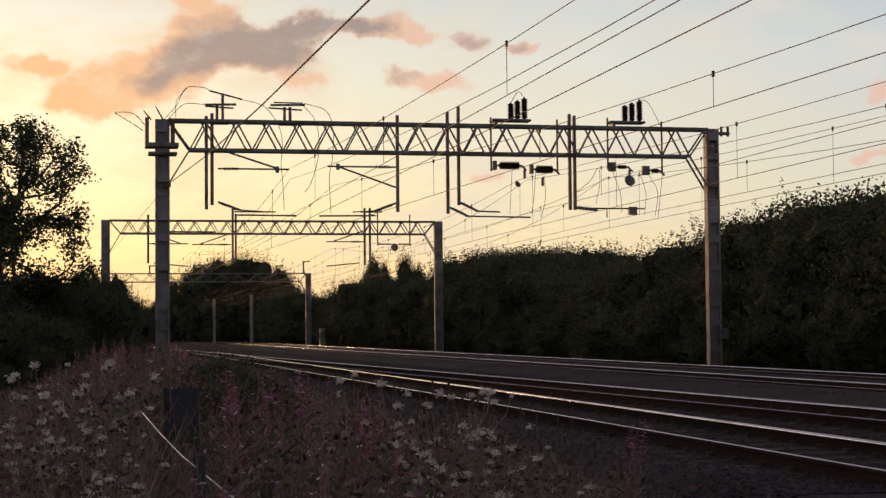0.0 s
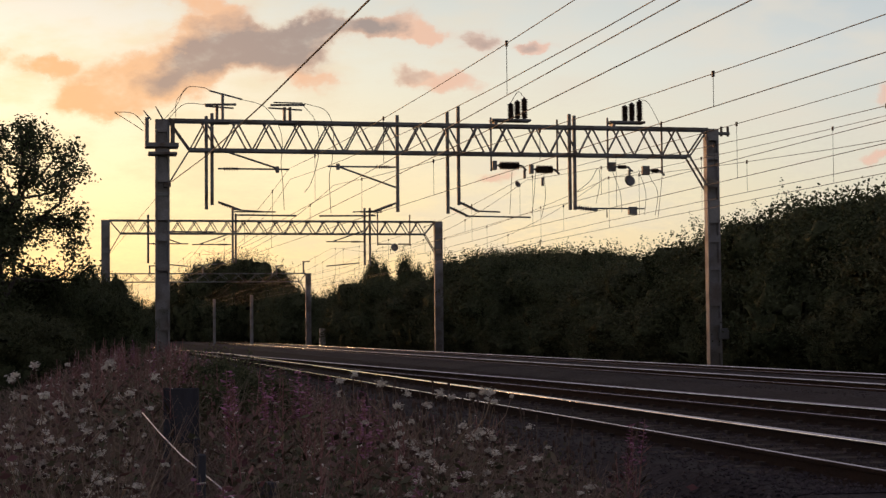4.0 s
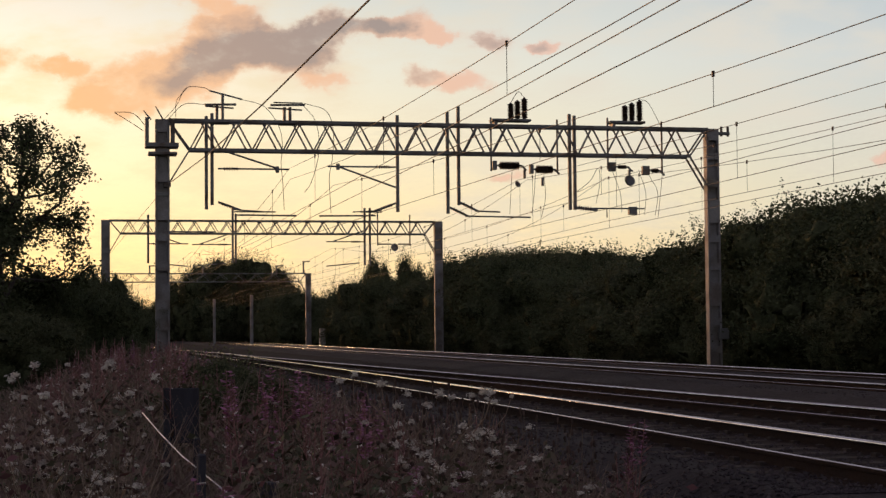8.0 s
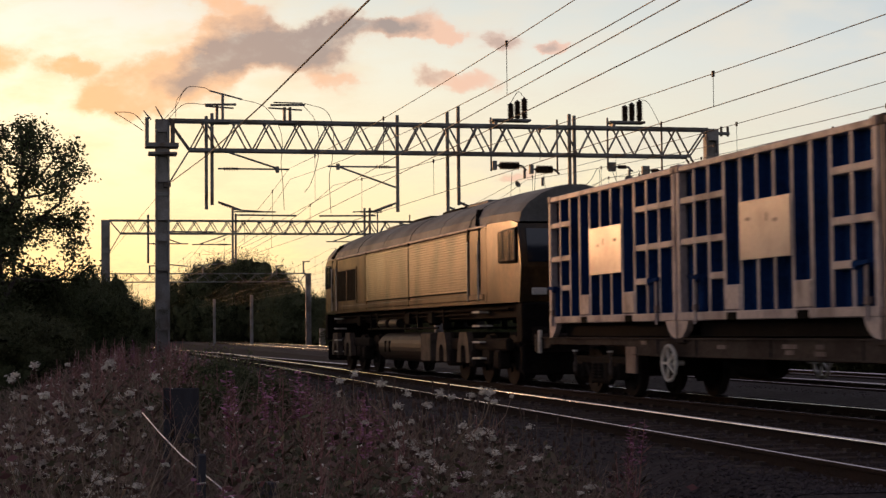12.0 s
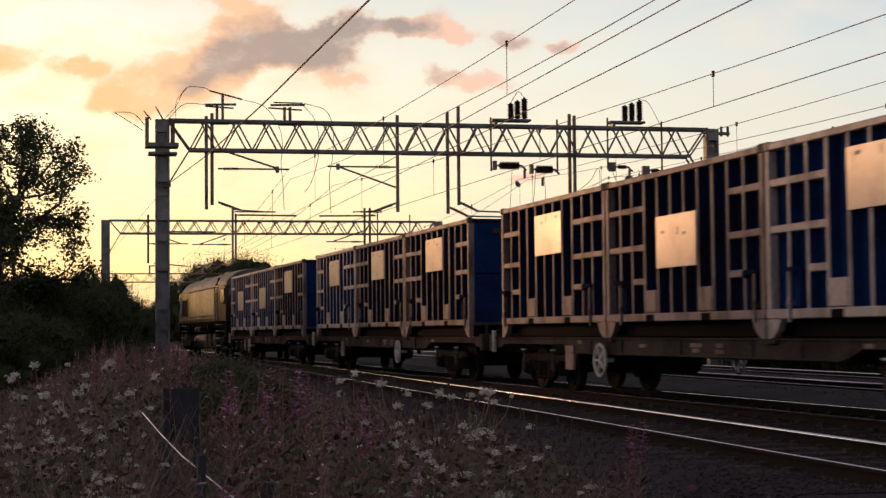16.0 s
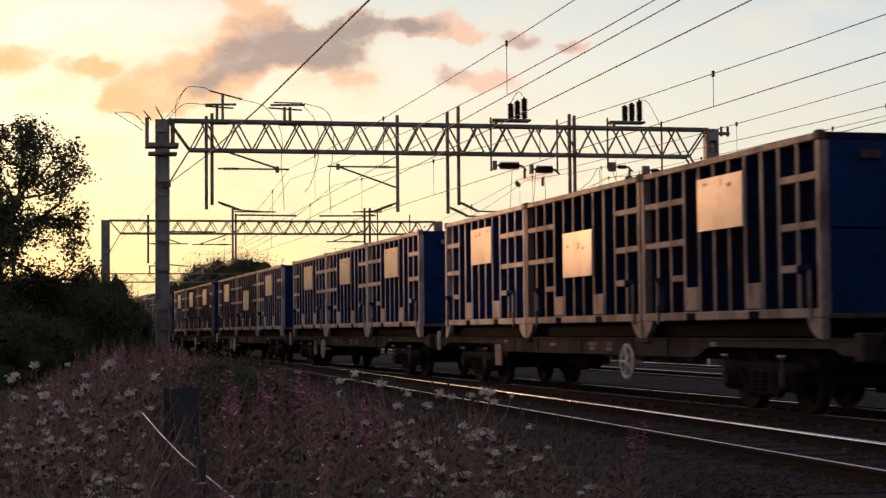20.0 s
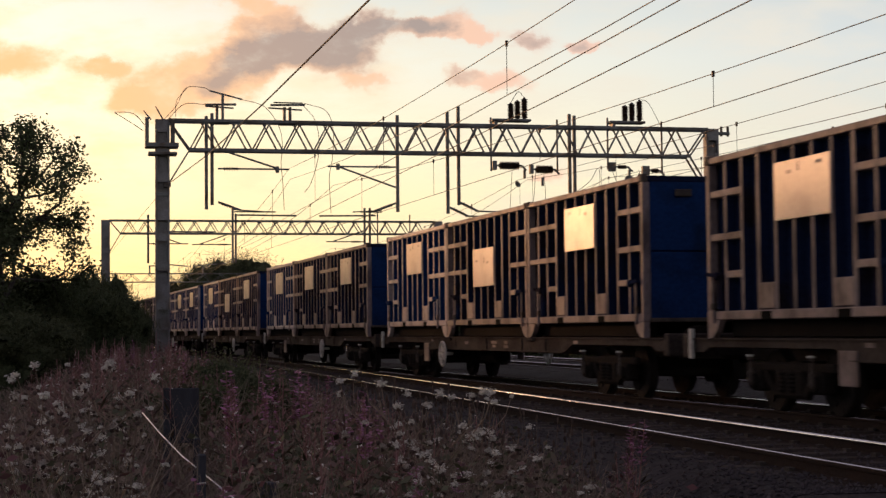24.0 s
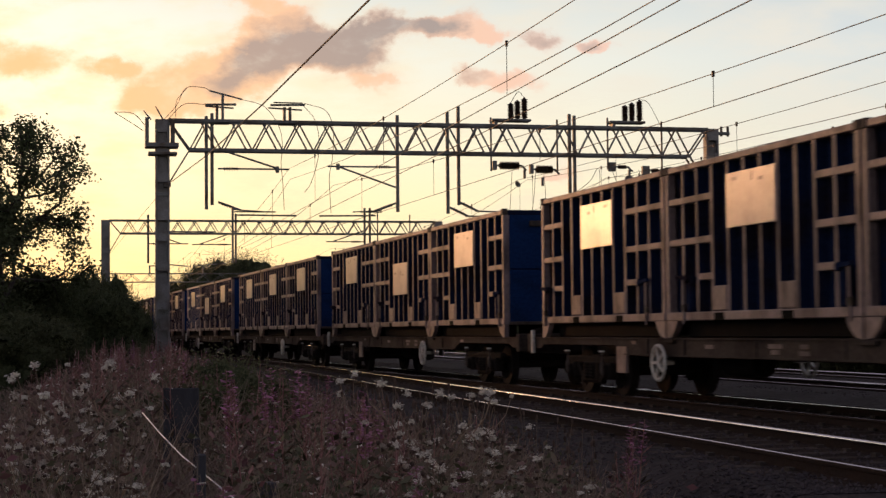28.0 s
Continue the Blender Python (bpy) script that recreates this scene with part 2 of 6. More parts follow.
def tube(bm, pts, r, seg=5):
    """A round wire along points."""
    pts = [Vector(p) for p in pts]
    rings = []
    for i, p in enumerate(pts):
        d = (pts[min(i + 1, len(pts) - 1)] - pts[max(i - 1, 0)]).normalized()
        u = d.cross(Vector((0, 0, 1)) if abs(d.z) < 0.9 else Vector((1, 0, 0))).normalized()
        v = d.cross(u)
        rings.append([bm.verts.new(p + r * (math.cos(k * math.tau / seg) * u + math.sin(k * math.tau / seg) * v)) for k in range(seg)])
    for a, b in zip(rings, rings[1:]):
        for k in range(seg):
            bm.faces.new((a[k], a[(k + 1) % seg], b[(k + 1) % seg], b[k]))
    return bm


def extrude_profile(prof, y0, y1, close=True):
    """A cross-section in x, z swept along y."""
    bm = bmesh.new()
    a = [bm.verts.new((x, y0, z)) for x, z in prof]
    b = [bm.verts.new((x, y1, z)) for x, z in prof]
    n = len(prof)
    for i in range(n if close else n - 1):
        bm.faces.new((a[i], a[(i + 1) % n], b[(i + 1) % n], b[i]))
    if close:
        bm.faces.new(a)
        bm.faces.new(list(reversed(b)))
    return bm


# ---------------------------------------------------------------- plan
# y runs along the train's track; the other lines lie turned by BETA to the right of it
XT = 11.292
BETA = math.degrees(math.atan(0.0474))
LINE = pose(0, 0, 0, 0, 0, -BETA)      # frame of the main line: lateral, along, up
T1, T3, T4 = 7.065, 15.07, 18.37


def on_line(x, y, z=0.0):
    return LINE @ Vector((x, y, z))


# ---------------------------------------------------------------- ground and tracks
def ground_height(x, y):
    """Low bank on the near side of the line, flat land beyond."""
    p = LINE.inverted() @ Vector((x, y, 0))
    side = max(0.0, min(1.0, (4.3 - p.x) / 4.0))
    z = -0.52 + 0.22 * side * side * (3 - 2 * side)
    near = math.hypot(x, y)
    if near < 120:
        z += 0.05 * noise.noise((x * 0.6, y * 0.6, 0.3)) * min(1, near / 6)
    return z


def build_ground():
    xs = [-2600, -1200, -600, -300, -150, -80, -45] + [-30 + 1.5 * i for i in range(41)] + [36, 45, 60, 90, 150, 300, 600, 1200, 2600]
    ys = [-2600, -1000, -400, -150, -60, -30] + [-16 + 1.6 * i for i in range(61)] + [86, 95, 110, 130, 160, 200, 260, 350, 500, 800, 1400, 2600]
    verts = [(x, y, ground_height(x, y)) for y in ys for x in xs]
    n = len(xs)
    faces = [(j * n + i, j * n + i + 1, (j + 1) * n + i + 1, (j + 1) * n + i) for j in range(len(ys) - 1) for i in range(n - 1)]
    g = part("ground", (verts, faces), M_EARTH, smooth=True)
    tagged(g, "dry grassy earth bank beside the railway", "ground", kind="structure")
    # ballast bed: shoulders, two beds and the wide space between them
    prof = [(4.1, -0.50), (5.0, -0.30), (5.4, -0.14), (6.05, -0.14), (12.2, -0.14), (12.9, -0.05), (14.15, -0.03), (14.3, -0.14), (15.95, -0.14), (16.2, -0.05), (17.5, -0.04), (17.65, -0.14), (20.0, -0.14), (20.5, -0.22), (21.6, -0.50), (21.6, -0.8), (4.1, -0.8)]
    bm = bmesh.new()
    ss = [-60, -30] + [-10 + 2.5 * i for i in range(45)] + [110, 130, 160, 200, 300, 420]
    rows = []
    for s in ss:
        row = []
        for k, (x, z) in enumerate(prof):
            wob = 0.12 * noise.noise((s * 0.35, k * 3.1, 0)) if k in (0, 1, 14) else 0
            row.append(bm.verts.new(on_line(x + wob, s, z)))
        rows.append(row)
    for a, b in zip(rows, rows[1:]):
        for k in range(len(prof) - 1):
            bm.faces.new((a[k], a[k + 1], b[k + 1], b[k])).material_index = 1 if k == 3 else 0
    bed = part("ballast_bed", bm, (M_BALLAST, M_BED))
    tagged(bed, "grey-brown crushed stone ballast under four tracks", "ballast", kind="structure")
    # loose stones on the visible part of the bed
    rng = random.Random(4)
    verts, faces = [], []
    for _ in range(34000):
        s = 12 + 60 * rng.random() ** 1.9
        x = 4.2 + 15.5 * rng.random() ** 1.4
        z = -0.14 if x > 5.4 else (-0.30 + (x - 5.0) / 0.4 * 0.16 if x > 5.0 else -0.5 + (x - 4.1) / 0.9 * 0.2)
        if 12.9 < x < 14.15 or 16.2 < x < 17.5:
            z = -0.045
        c = on_line(x, s, z)
        r = rng.uniform(0.010, 0.026)
        k = len(verts)
        for d in ((1, 0, 0), (0, 1, 0), (-1, 0, 0), (0, -1, 0), (0, 0, 1), (0, 0, -0.6)):
            q = rng.uniform(0.7, 1.3) * r
            verts.append((c.x + d[0] * q + rng.uniform(-.3, .3) * r, c.y + d[1] * q + rng.uniform(-.3, .3) * r, c.z + 0.008 + d[2] * q * 0.8))
        for i in range(4):
            faces += [(k + i, k + (i + 1) % 4, k + 4), (k + (i + 1) % 4, k + i, k + 5)]
    tagged(part("ballast_stones", (verts, faces), M_STONE), "loose crushed ballast stones between the rails", "stones", kind="stuff")


RAIL_PROFILE = [(-0.07, -0.159), (0.07, -0.159), (0.07, -0.147), (0.012, -0.125), (0.010, -0.045), (0.036, -0.036), (0.036, -0.012), (0.030, -0.004),
                (-0.030, -0.004), (-0.036, -0.012), (-0.036, -0.036), (-0.010, -0.045), (-0.012, -0.125), (-0.07, -0.147)]
# polished running surface: the crown and the rounded corner that the wheel flanges rub, on the inner side
HEAD_PROFILE = [(0.020, -0.034), (0.0385, -0.032), (0.0385, -0.018), (0.0355, -0.008), (0.029, -0.002), (0.018, 0.0008), (-0.010, 0.001), (-0.024, -0.003), (-0.024, -0.010)]
sleeper_mesh = []


def build_track(name, m, s0, s1, sleepers):
    t = thing(name, "railway track with worn shiny rails on concrete sleepers", "railway track", m, "tracks of the line", "structure")
    for x in (-0.7525, 0.7525):
        r = part("rail", extrude_profile(RAIL_PROFILE, s0, s1), M_RAIL, t, "rust-brown steel rail")
        r.matrix_basis = pose(x, 0, 0, 0, -2.9 if x > 0 else 2.9, 0)
        g = -1 if x > 0 else 1
        h = part("rail_head", extrude_profile([(g * p, q) for p, q in HEAD_PROFILE], s0, s1), M_RAILHEAD, r, "polished running surface", smooth=True)
    if not sleeper_mesh:
        bm = bmesh.new()
        box(bm, -1.25, 1.25, -0.13, 0.13, -0.30, -0.165, bevel=0.02)
        for x in (-0.7525, 0.7525):
            for d in (-0.105, 0.105):
                box(bm, x + d - 0.03, x + d + 0.03, -0.06, 0.06, -0.165, -0.13)
        ob = part("sleeper", bm, M_SLEEPER)
        sleeper_mesh.append(ob.data)
        bpy.data.objects.remove(ob)
    a, b = sleepers
    n = int((b - a) / 0.65)
    for i in range(n):
        share("sleeper", sleeper_mesh[0], t, pose(0, a + 0.65 * i, 0.03, 0, 0, 0.4 * math.sin(i * 12.9)))
    return t


# ---------------------------------------------------------------- overhead line
def insulator(name, parent, a, b, r=0.075, sheds=7, mat=None):
    a, b = Vector(a), Vector(b)
    L = (b - a).length
    prof = [(0.02, 0)]
    for i in range(sheds):
        z = L * (0.08 + 0.84 * i / sheds)
        prof += [(r * 0.45, z), (r, z + L * 0.04), (r * 0.9, z + L * 0.055), (r * 0.45, z + L * 0.08)]
    prof.append((0.02, L))
    q = (b - a).to_track_quat("Z", "Y").to_matrix().to_4x4()
    return part(name, lathe(bmesh.new(), prof, Matrix.Translation(a) @ q, 10), mat or M_INSUL, parent, "brown ribbed insulator")


def lattice_mast(parent, x, z0, z1, w, d):
    """An upright of four angles, with flat side plates and battens."""
    for sx in (-1, 1):
        part("channel", boxed(x + sx * (w / 2) - 0.035, x + sx * (w / 2) + 0.035, -d / 2, d / 2, z0, z1, bevel=0.008), M_MAST, parent)
    n = int((z1 - z0) / 0.9)
    for i in range(n + 1):
        z = z0 + (z1 - z0) * i / n
        for sy in (-1, 1):
            bm = bmesh.new()
            box(bm, x - w / 2 + 0.035, x + w / 2 - 0.035, sy * d / 2 - 0.008, sy * d / 2 + 0.008, max(z0, z - (0.12 if i % 3 else 0.42)), min(z1, z + (0.12 if i % 3 else 0.42)))
            part("batten_plate", bm, M_MAST, parent)
    part("web", boxed(x - w / 2 + 0.035, x + w / 2 - 0.035, -0.012, 0.012, z0, z1), M_MAST, parent)


def portal(name, s, xl, xr, ztop, depth, bays, label, legs=0.40, feet=-0.6):
    """A steel portal across the line: two masts and a Warren truss beam with knee braces."""
    t = thing(name, label, "catenary portal", LINE @ pose(0, s, 0), "overhead line portals")
    for x in (xl, xr):
        lattice_mast(t, x, feet, ztop + 0.03, legs, 0.34)
        part("footing", boxed(x - 0.4, x + 0.4, -0.4, 0.4, -0.75, -0.42, bevel=0.03), M_CONC, t, "concrete footing")
    zb = ztop - depth
    h = 0.045
    for sy in (-0.22, 0.22):
        part("top_chord", boxed(xl + legs / 2, xr - legs / 2, sy - h, sy + h, ztop - h * 1.2, ztop + h * 1.2, bevel=0.006), M_STEEL, t)
        part("bottom_chord", boxed(xl + 0.9, xr - 0.9, sy - h, sy + h, zb - h * 1.2, zb + h * 1.2, bevel=0.006), M_STEEL, t)
        step = (xr - xl - 1.8) / bays
        for i in range(bays):
            x0 = xl + 0.9 + step * i
            off = step * 0.12 if sy > 0 else 0
            bm = bmesh.new()
            bar(bm, (x0 + off, sy, zb), (x0 + step / 2 + off, sy, ztop), 0.055, 0.05)
            bar(bm, (x0 + step / 2 - off, sy, ztop), (min(x0 + step - off, xr - 0.9), sy, zb), 0.055, 0.05)
            part("lacing_bar", bm, M_STEEL, t)
        for x, e in ((xl, 1), (xr, -1)):
            bm = bmesh.new()
            bar(bm, (x + e * legs / 2, sy, ztop), (x + e * 0.9, sy, zb), 0.07, 0.05)
            bar(bm, (x + e * 0.9, sy, zb), (x + e * legs / 2, sy, zb - 1.15), 0.075, 0.05)
            part("knee_brace", bm, M_STEEL, t)
    for x in [xl + (xr - xl) * f for f in (0.0, 0.18, 0.36, 0.55, 0.72, 0.9, 1.0)]:
        part("cross_tie", bar(bmesh.new(), (x, -0.22, ztop), (x, 0.22, ztop), 0.05), M_STEEL, t)
        if xl + 0.9 < x < xr - 0.9:
            part("cross_tie", bar(bmesh.new(), (x, -0.22, zb), (x, 0.22, zb), 0.05), M_STEEL, t)
    return t


def drop_tube(t, x, z1, z0, w=0.11, y=0.0):
    return part("drop_tube", boxed(x - w / 2, x + w / 2, y - w / 2, y + w / 2, z0, z1, bevel=0.01), M_STEEL, t)


def build_portals():
    a = portal("catenary_portal", 56.0, 2.57, 22.05, 8.27, 0.98, 17, "grey steel truss portal over four tracks with hanging insulators")
    b = portal("catenary_portal", 104.0, 1.32, 22.25, 8.13, 0.80, 19, "grey steel truss portal, farther along the line", legs=0.46)
    c = portal("catenary_portal", 172.0, -0.6, 22.9, 7.25, 0.85, 12, "distant steel truss portal behind the second one", legs=0.5)
    # head bracket on the near-side mast
    part("bracket", boxed(2.0, 3.1, -0.35, 0.35, 7.35, 7.5, bevel=0.02), M_STEEL, a)
    part("bracket", boxed(2.1, 3.05, -0.3, 0.3, 7.1, 7.2, bevel=0.02), M_STEEL, a)
    part("bracket", boxed(2.0, 2.12, -0.3, 0.3, 7.5, 8.35, bevel=0.02), M_STEEL, a)
    part("bracket", boxed(2.85, 2.97, -0.3, 0.3, 7.5, 8.3, bevel=0.02), M_STEEL, a)
    # drop tubes: lateral place, top and foot
    for x, z1, z0 in ((4.03, 8.45, 5.3), (4.22, 8.55, 5.45), (10.57, 8.6, 5.25), (12.34, 8.75, 5.2), (12.73, 8.95, 5.5), (16.75, 8.75, 5.36), (16.93, 8.7, 5.36)):
        drop_tube(a, x, z1, z0)
    for x, z1, z0 in ((13.9, 8.58, 6.7), (16.3, 8.55, 6.72), (18.16, 8.65, 6.8), (20.18, 8.55, 6.72)):
        drop_tube(a, x, z1, z0, 0.06)
    fit_portal_near(a)
    fit_portal_far(b, c)
    return a, b, c


# ---------------------------------------------------------------- train
def D(t):
    """Way of the train since 18 s."""
    u = t - 18
    return 11.568 * u + 0.0909 * u * u / 2 + 0.00081 * u ** 3 / 6 + 0.00046 * u ** 4 / 24


PITCH_W, FRONT_0 = 20.878, -69.42
movers, wheelsets = [], []


def wheel_mesh(r, seg=24):
    prof = [(0.06, -0.06), (r * 0.55, -0.045), (r * 0.86, -0.06), (r, -0.065), (r, 0.05), (r + 0.028, 0.055), (r + 0.028, 0.075), (r * 0.86, 0.075), (r * 0.55, 0.03), (0.09, 0.06)]
    return prof


def wheelset(parent, y, r):
    w = part("wheelset", rod(bmesh.new(), (-0.95, 0, 0), (0.95, 0, 0), 0.075, seg=10), M_BOGIE, parent)
    w.location = (0, y, r)
    for e in (-1, 1):
        bm = lathe(bmesh.new(), wheel_mesh(r), Matrix.Translation((e * 0.7525, 0, 0)) @ pose(0, 0, 0, 0, -90 * e, 0), 24)
        # lightening marks on the disc so that the turning shows
        for k in range(4):
            g = k * math.pi / 2
            rod(bm, (e * 0.80, 0.27 * math.cos(g), 0.27 * math.sin(g)), (e * 0.83, 0.27 * math.cos(g), 0.27 * math.sin(g)), 0.05, seg=8)
        part("wheel", bm, M_WHEEL, w)
    wheelsets.append((w, r))
    return w


def bogie(parent, yc, wb, r, heavy=False):
    """Cast side frames, springs, axle boxes, bolster; wheelsets are parts of the vehicle."""
    for e in (-1, 1):
        bm = bmesh.new()
        x = e * 1.02
        box(bm, x - 0.06, x + 0.06, yc - wb / 2 - 0.42, yc + wb / 2 + 0.42, r + 0.13, r + 0.26, bevel=0.03)
        box(bm, x - 0.07, x + 0.07, yc - 0.42, yc + 0.42, r - 0.22, r + 0.2, bevel=0.05)
        for s in (-1, 1):
            bar(bm, (x, yc + s * 0.4, r - 0.18), (x, yc + s * (wb / 2 - 0.12), r + 0.16), 0.1, 0.12)
        part("side_frame", bm, M_BOGIE, parent)
        for s in (-1, 1):
            bm = bmesh.new()
            box(bm, x - 0.11, x + 0.11, yc + s * wb / 2 - 0.15, yc + s * wb / 2 + 0.15, r - 0.14, r + 0.15, bevel=0.03)
            rod(bm, (x, yc + s * wb / 2, r), (x + e * 0.17, yc + s * wb / 2, r), 0.11, seg=12)
            part("axle_box", bm, M_BOGIE, parent)
        for s in (-0.14, 0.14):
            bm = bmesh.new()
            prof = [(0.05, r - 0.14)]
            for i in range(5):
                prof += [(0.085, r - 0.10 + i * 0.055), (0.06, r - 0.075 + i * 0.055)]
            lathe(bm, prof, Matrix.Translation((x + e * 0.05, yc + s, 0)), 8)
            part("coil_spring", bm, M_BOGIE, parent)
    part("bolster", boxed(-1.0, 1.0, yc - 0.2, yc + 0.2, r - 0.02, r + 0.28, bevel=0.03), M_BOGIE, parent)


box_meshes = {}


def dirty_of(kind):
    return kind % 2


def container_parts(parent, y0, kind):
    """One ribbed box of 6.1 m: blue sheeting between pale ribs, a sign board, pockets, handles."""
    w, L = 1.25, 6.08
    if kind not in box_meshes:
        made = []

        def keep(name, bm, mat, label=""):
            ob = part(name, bm, mat)
            made.append((ob.data, name, label))
            bpy.data.objects.remove(ob)

        low, dirty = kind >= 2, kind % 2
        rib, blue, rib_dark = (M_RIB_DIRTY, M_BLUE_DIRTY, M_YOKE) if dirty else (M_RIB, M_BLUE, M_RIB_DIRTY)
        keep("shell", boxed(-w + 0.16, w - 0.16, -L + 0.03, -0.03, 1.29, 3.56), blue, "faded blue steel sheeting")
        ys = [0.66, 1.18, 1.72, 2.27, 2.80, 3.32, 3.85, 4.38, 4.90, 5.44]
        for e in (-1, 1):
            keep("top_rail", boxed(e * w, e * (w - 0.18), -L, 0, 3.55, 3.645, bevel=0.012), rib, "pale top rail")
            keep("bottom_rail", boxed(e * (w + 0.01), e * (w - 0.18), -L, 0, 1.27, 1.40, bevel=0.014), rib, "pale bottom rail")
            for end in (0, 1):
                ye = lambda q: -q if not end else -L + q
                bm = bmesh.new()
                sec = [(0.0, 1.27), (0.42, 1.27), (0.31, 1.12), (0.17, 1.02), (0.0, 1.00)]
                va = [bm.verts.new((e * w, ye(q), z)) for q, z in sec]
                vb = [bm.verts.new((e * (w - 0.1), ye(q), z)) for q, z in sec]
                for k in range(5):
                    bm.faces.new((va[k], va[(k + 1) % 5], vb[(k + 1) % 5], vb[k]))
                bm.faces.new(va)
                bm.faces.new(vb[::-1])
                keep("corner_gusset", bm, rib, "pale corner gusset")
            for y in (0.06, L - 0.06):
                keep("corner_post", boxed(e * w, e * (w - 0.14), -y - 0.06, -y + 0.06, 1.38, 3.56, bevel=0.014), rib)
                keep("corner_casting", boxed(e * (w + 0.012), e * (w - 0.1), -y - 0.075, -y + 0.075, 3.54, 3.67, bevel=0.012), rib_dark, "dark top corner casting")
            # hollow upright ribs with sloping flanks; the sheeting stands well back between them
            for y in ys:
                wide = 0.046 if y in (1.72, 4.38) else 0.037
                prof = [(e * (w - 0.17), -y - wide - 0.022), (e * (w - 0.02), -y - wide), (e * (w - 0.008), -y - wide + 0.012),
                        (e * (w - 0.008), -y + wide - 0.012), (e * (w - 0.02), -y + wide), (e * (w - 0.17), -y + wide + 0.022)]
                bm = bmesh.new()
                lo, hi = ([bm.verts.new((px, py, z)) for px, py in prof] for z in (1.39, 3.555))
                for k in range(6):
                    bm.faces.new((lo[k], lo[(k + 1) % 6], hi[(k + 1) % 6], hi[k])).material_index = 1 if k in (0, 4, 5) else 0
                bm.faces.new(lo)
                bm.faces.new(hi[::-1])
                keep("rib", bm, (rib, blue))
            for ya, yb in ((0.10, 1.74), (4.88, 5.98)):
                for z in (1.92, 2.47, 3.10):
                    # the lowest rails stop at the latches
                    q0, q1 = (ya, yb) if z > 2 else (1.18, 1.72) if ya < 1 else (4.90, 5.44)
                    keep("rail_piece", boxed(e * (w - 0.016), e * (w - 0.165), -q1, -q0, z - 0.052, z + 0.052, bevel=0.012), rib)
            za, zb = (2.10, 2.92) if low else (2.58, 3.36)
            keep("sign_board", boxed(e * (w + 0.012), e * (w - 0.02), -3.83, -2.27, za, zb, bevel=0.006), M_PANEL, "glossy white sign board")
            # faded markings, too worn to read
            for y0_, z0_, yw, zh in ((2.48, 0.66, 0.16, 0.05), (3.1, 0.62, 0.05, 0.12), (3.32, 0.60, 0.14, 0.05)):
                keep("faded_mark", boxed(e * (w + 0.014), e * (w + 0.010), -y0_ - yw, -y0_, za + z0_ - (0.12 if low else 0), za + z0_ + zh - (0.12 if low else 0)), M_BOARD_MARK, "faded grey marking")
            for y in (1.97, 4.13):
                keep("pocket_plate", boxed(e * (w + 0.006), e * (w - 0.165), -y - 0.25, -y + 0.25, 1.41, 1.77, bevel=0.014), rib, "pale fork pocket plate")
                # solid black block stands in for the shade within the fork pocket
                keep("fork_pocket", boxed(e * (w + 0.014), e * (w - 0.1), -y - 0.17, -y + 0.17, 1.262, 1.385, bevel=0.008), M_BLACK)
            for y, s in ((0.92, 1), (5.62, -1)):
                # a tall blue latch box with a lever across the ribs, a ratchet and a lock bar
                keep("latch_plate", boxed(e * (w + 0.035), e * (w - 0.12), -y - 0.07, -y + 0.07, 1.40, 1.93, bevel=0.03), blue, "blue latch box")
                bm = bmesh.new()
                bar(bm, (e * (w + 0.05), -y + 0.02, 1.90), (e * (w + 0.05), -y + s * 0.34, 1.94), 0.06, 0.05)
                rod(bm, (e * (w + 0.0), -y, 1.90), (e * (w + 0.09), -y, 1.90), 0.06, seg=8)
                keep("latch_lever", bm, blue, "blue latch lever")
                keep("lock_bar", rod(bmesh.new(), (e * (w + 0.03), -y + s * 0.2, 1.22), (e * (w + 0.03), -y + s * 0.2, 1.92), 0.022, seg=6), rib, "worn pale lock bar")
                keep("lock_catch", boxed(e * (w + 0.05), e * (w - 0.02), -y + s * 0.2 - 0.05, -y + s * 0.2 + 0.05, 1.42, 1.52, bevel=0.012), rib_dark, "grimy bar catch")
        for e, y in ((1, 0.0), (-1, -L)):
            for z0, z1 in ((1.30, 2.40), (2.42, 3.55)):
                keep("end_panel", boxed(-w + 0.13, w - 0.13, y - e * 0.03, y + e * 0.02, z0, z1, bevel=0.012), M_BLUE, "smooth blue end panel")
            keep("end_rail", boxed(-w + 0.1, w - 0.1, y - e * 0.05, y + e * 0.03, 3.54, 3.64, bevel=0.01), blue, "dark top end rail")
            keep("end_sill", boxed(-w + 0.1, w - 0.1, y - e * 0.05, y + e * 0.035, 1.26, 1.33, bevel=0.01), rib_dark)
        for y in (0.0, -L):
            s = 1 if y == 0 else -1
            for x in (-0.55, 0.55):
                keep("end_hinge", boxed(x - 0.14, x + 0.14, y + s * 0.02, y + s * 0.075, 3.30, 3.42, bevel=0.015), rib_dark)
        bm = bmesh.new()
        for x in (-0.95, 0.95):
            box(bm, x - 0.1, x + 0.1, -L + 0.4, -0.4, 1.02, 1.32, bevel=0.02)
        keep("skid", bm, M_UNDER, "dark underframe skids")
        box_meshes[kind] = made
    root = thing("waste_container", "%s ribbed steel container, %s ribs, white board %s" % (
        "grimy dark blue" if dirty_of(kind) else "bright blue", "brown-stained" if dirty_of(kind) else "pale",
        "halfway up" if kind >= 2 else "near top"), "container", group="containers of the train")
    for me, name, label in box_meshes[kind]:
        share(name, me, root, Matrix(), label)
    return root


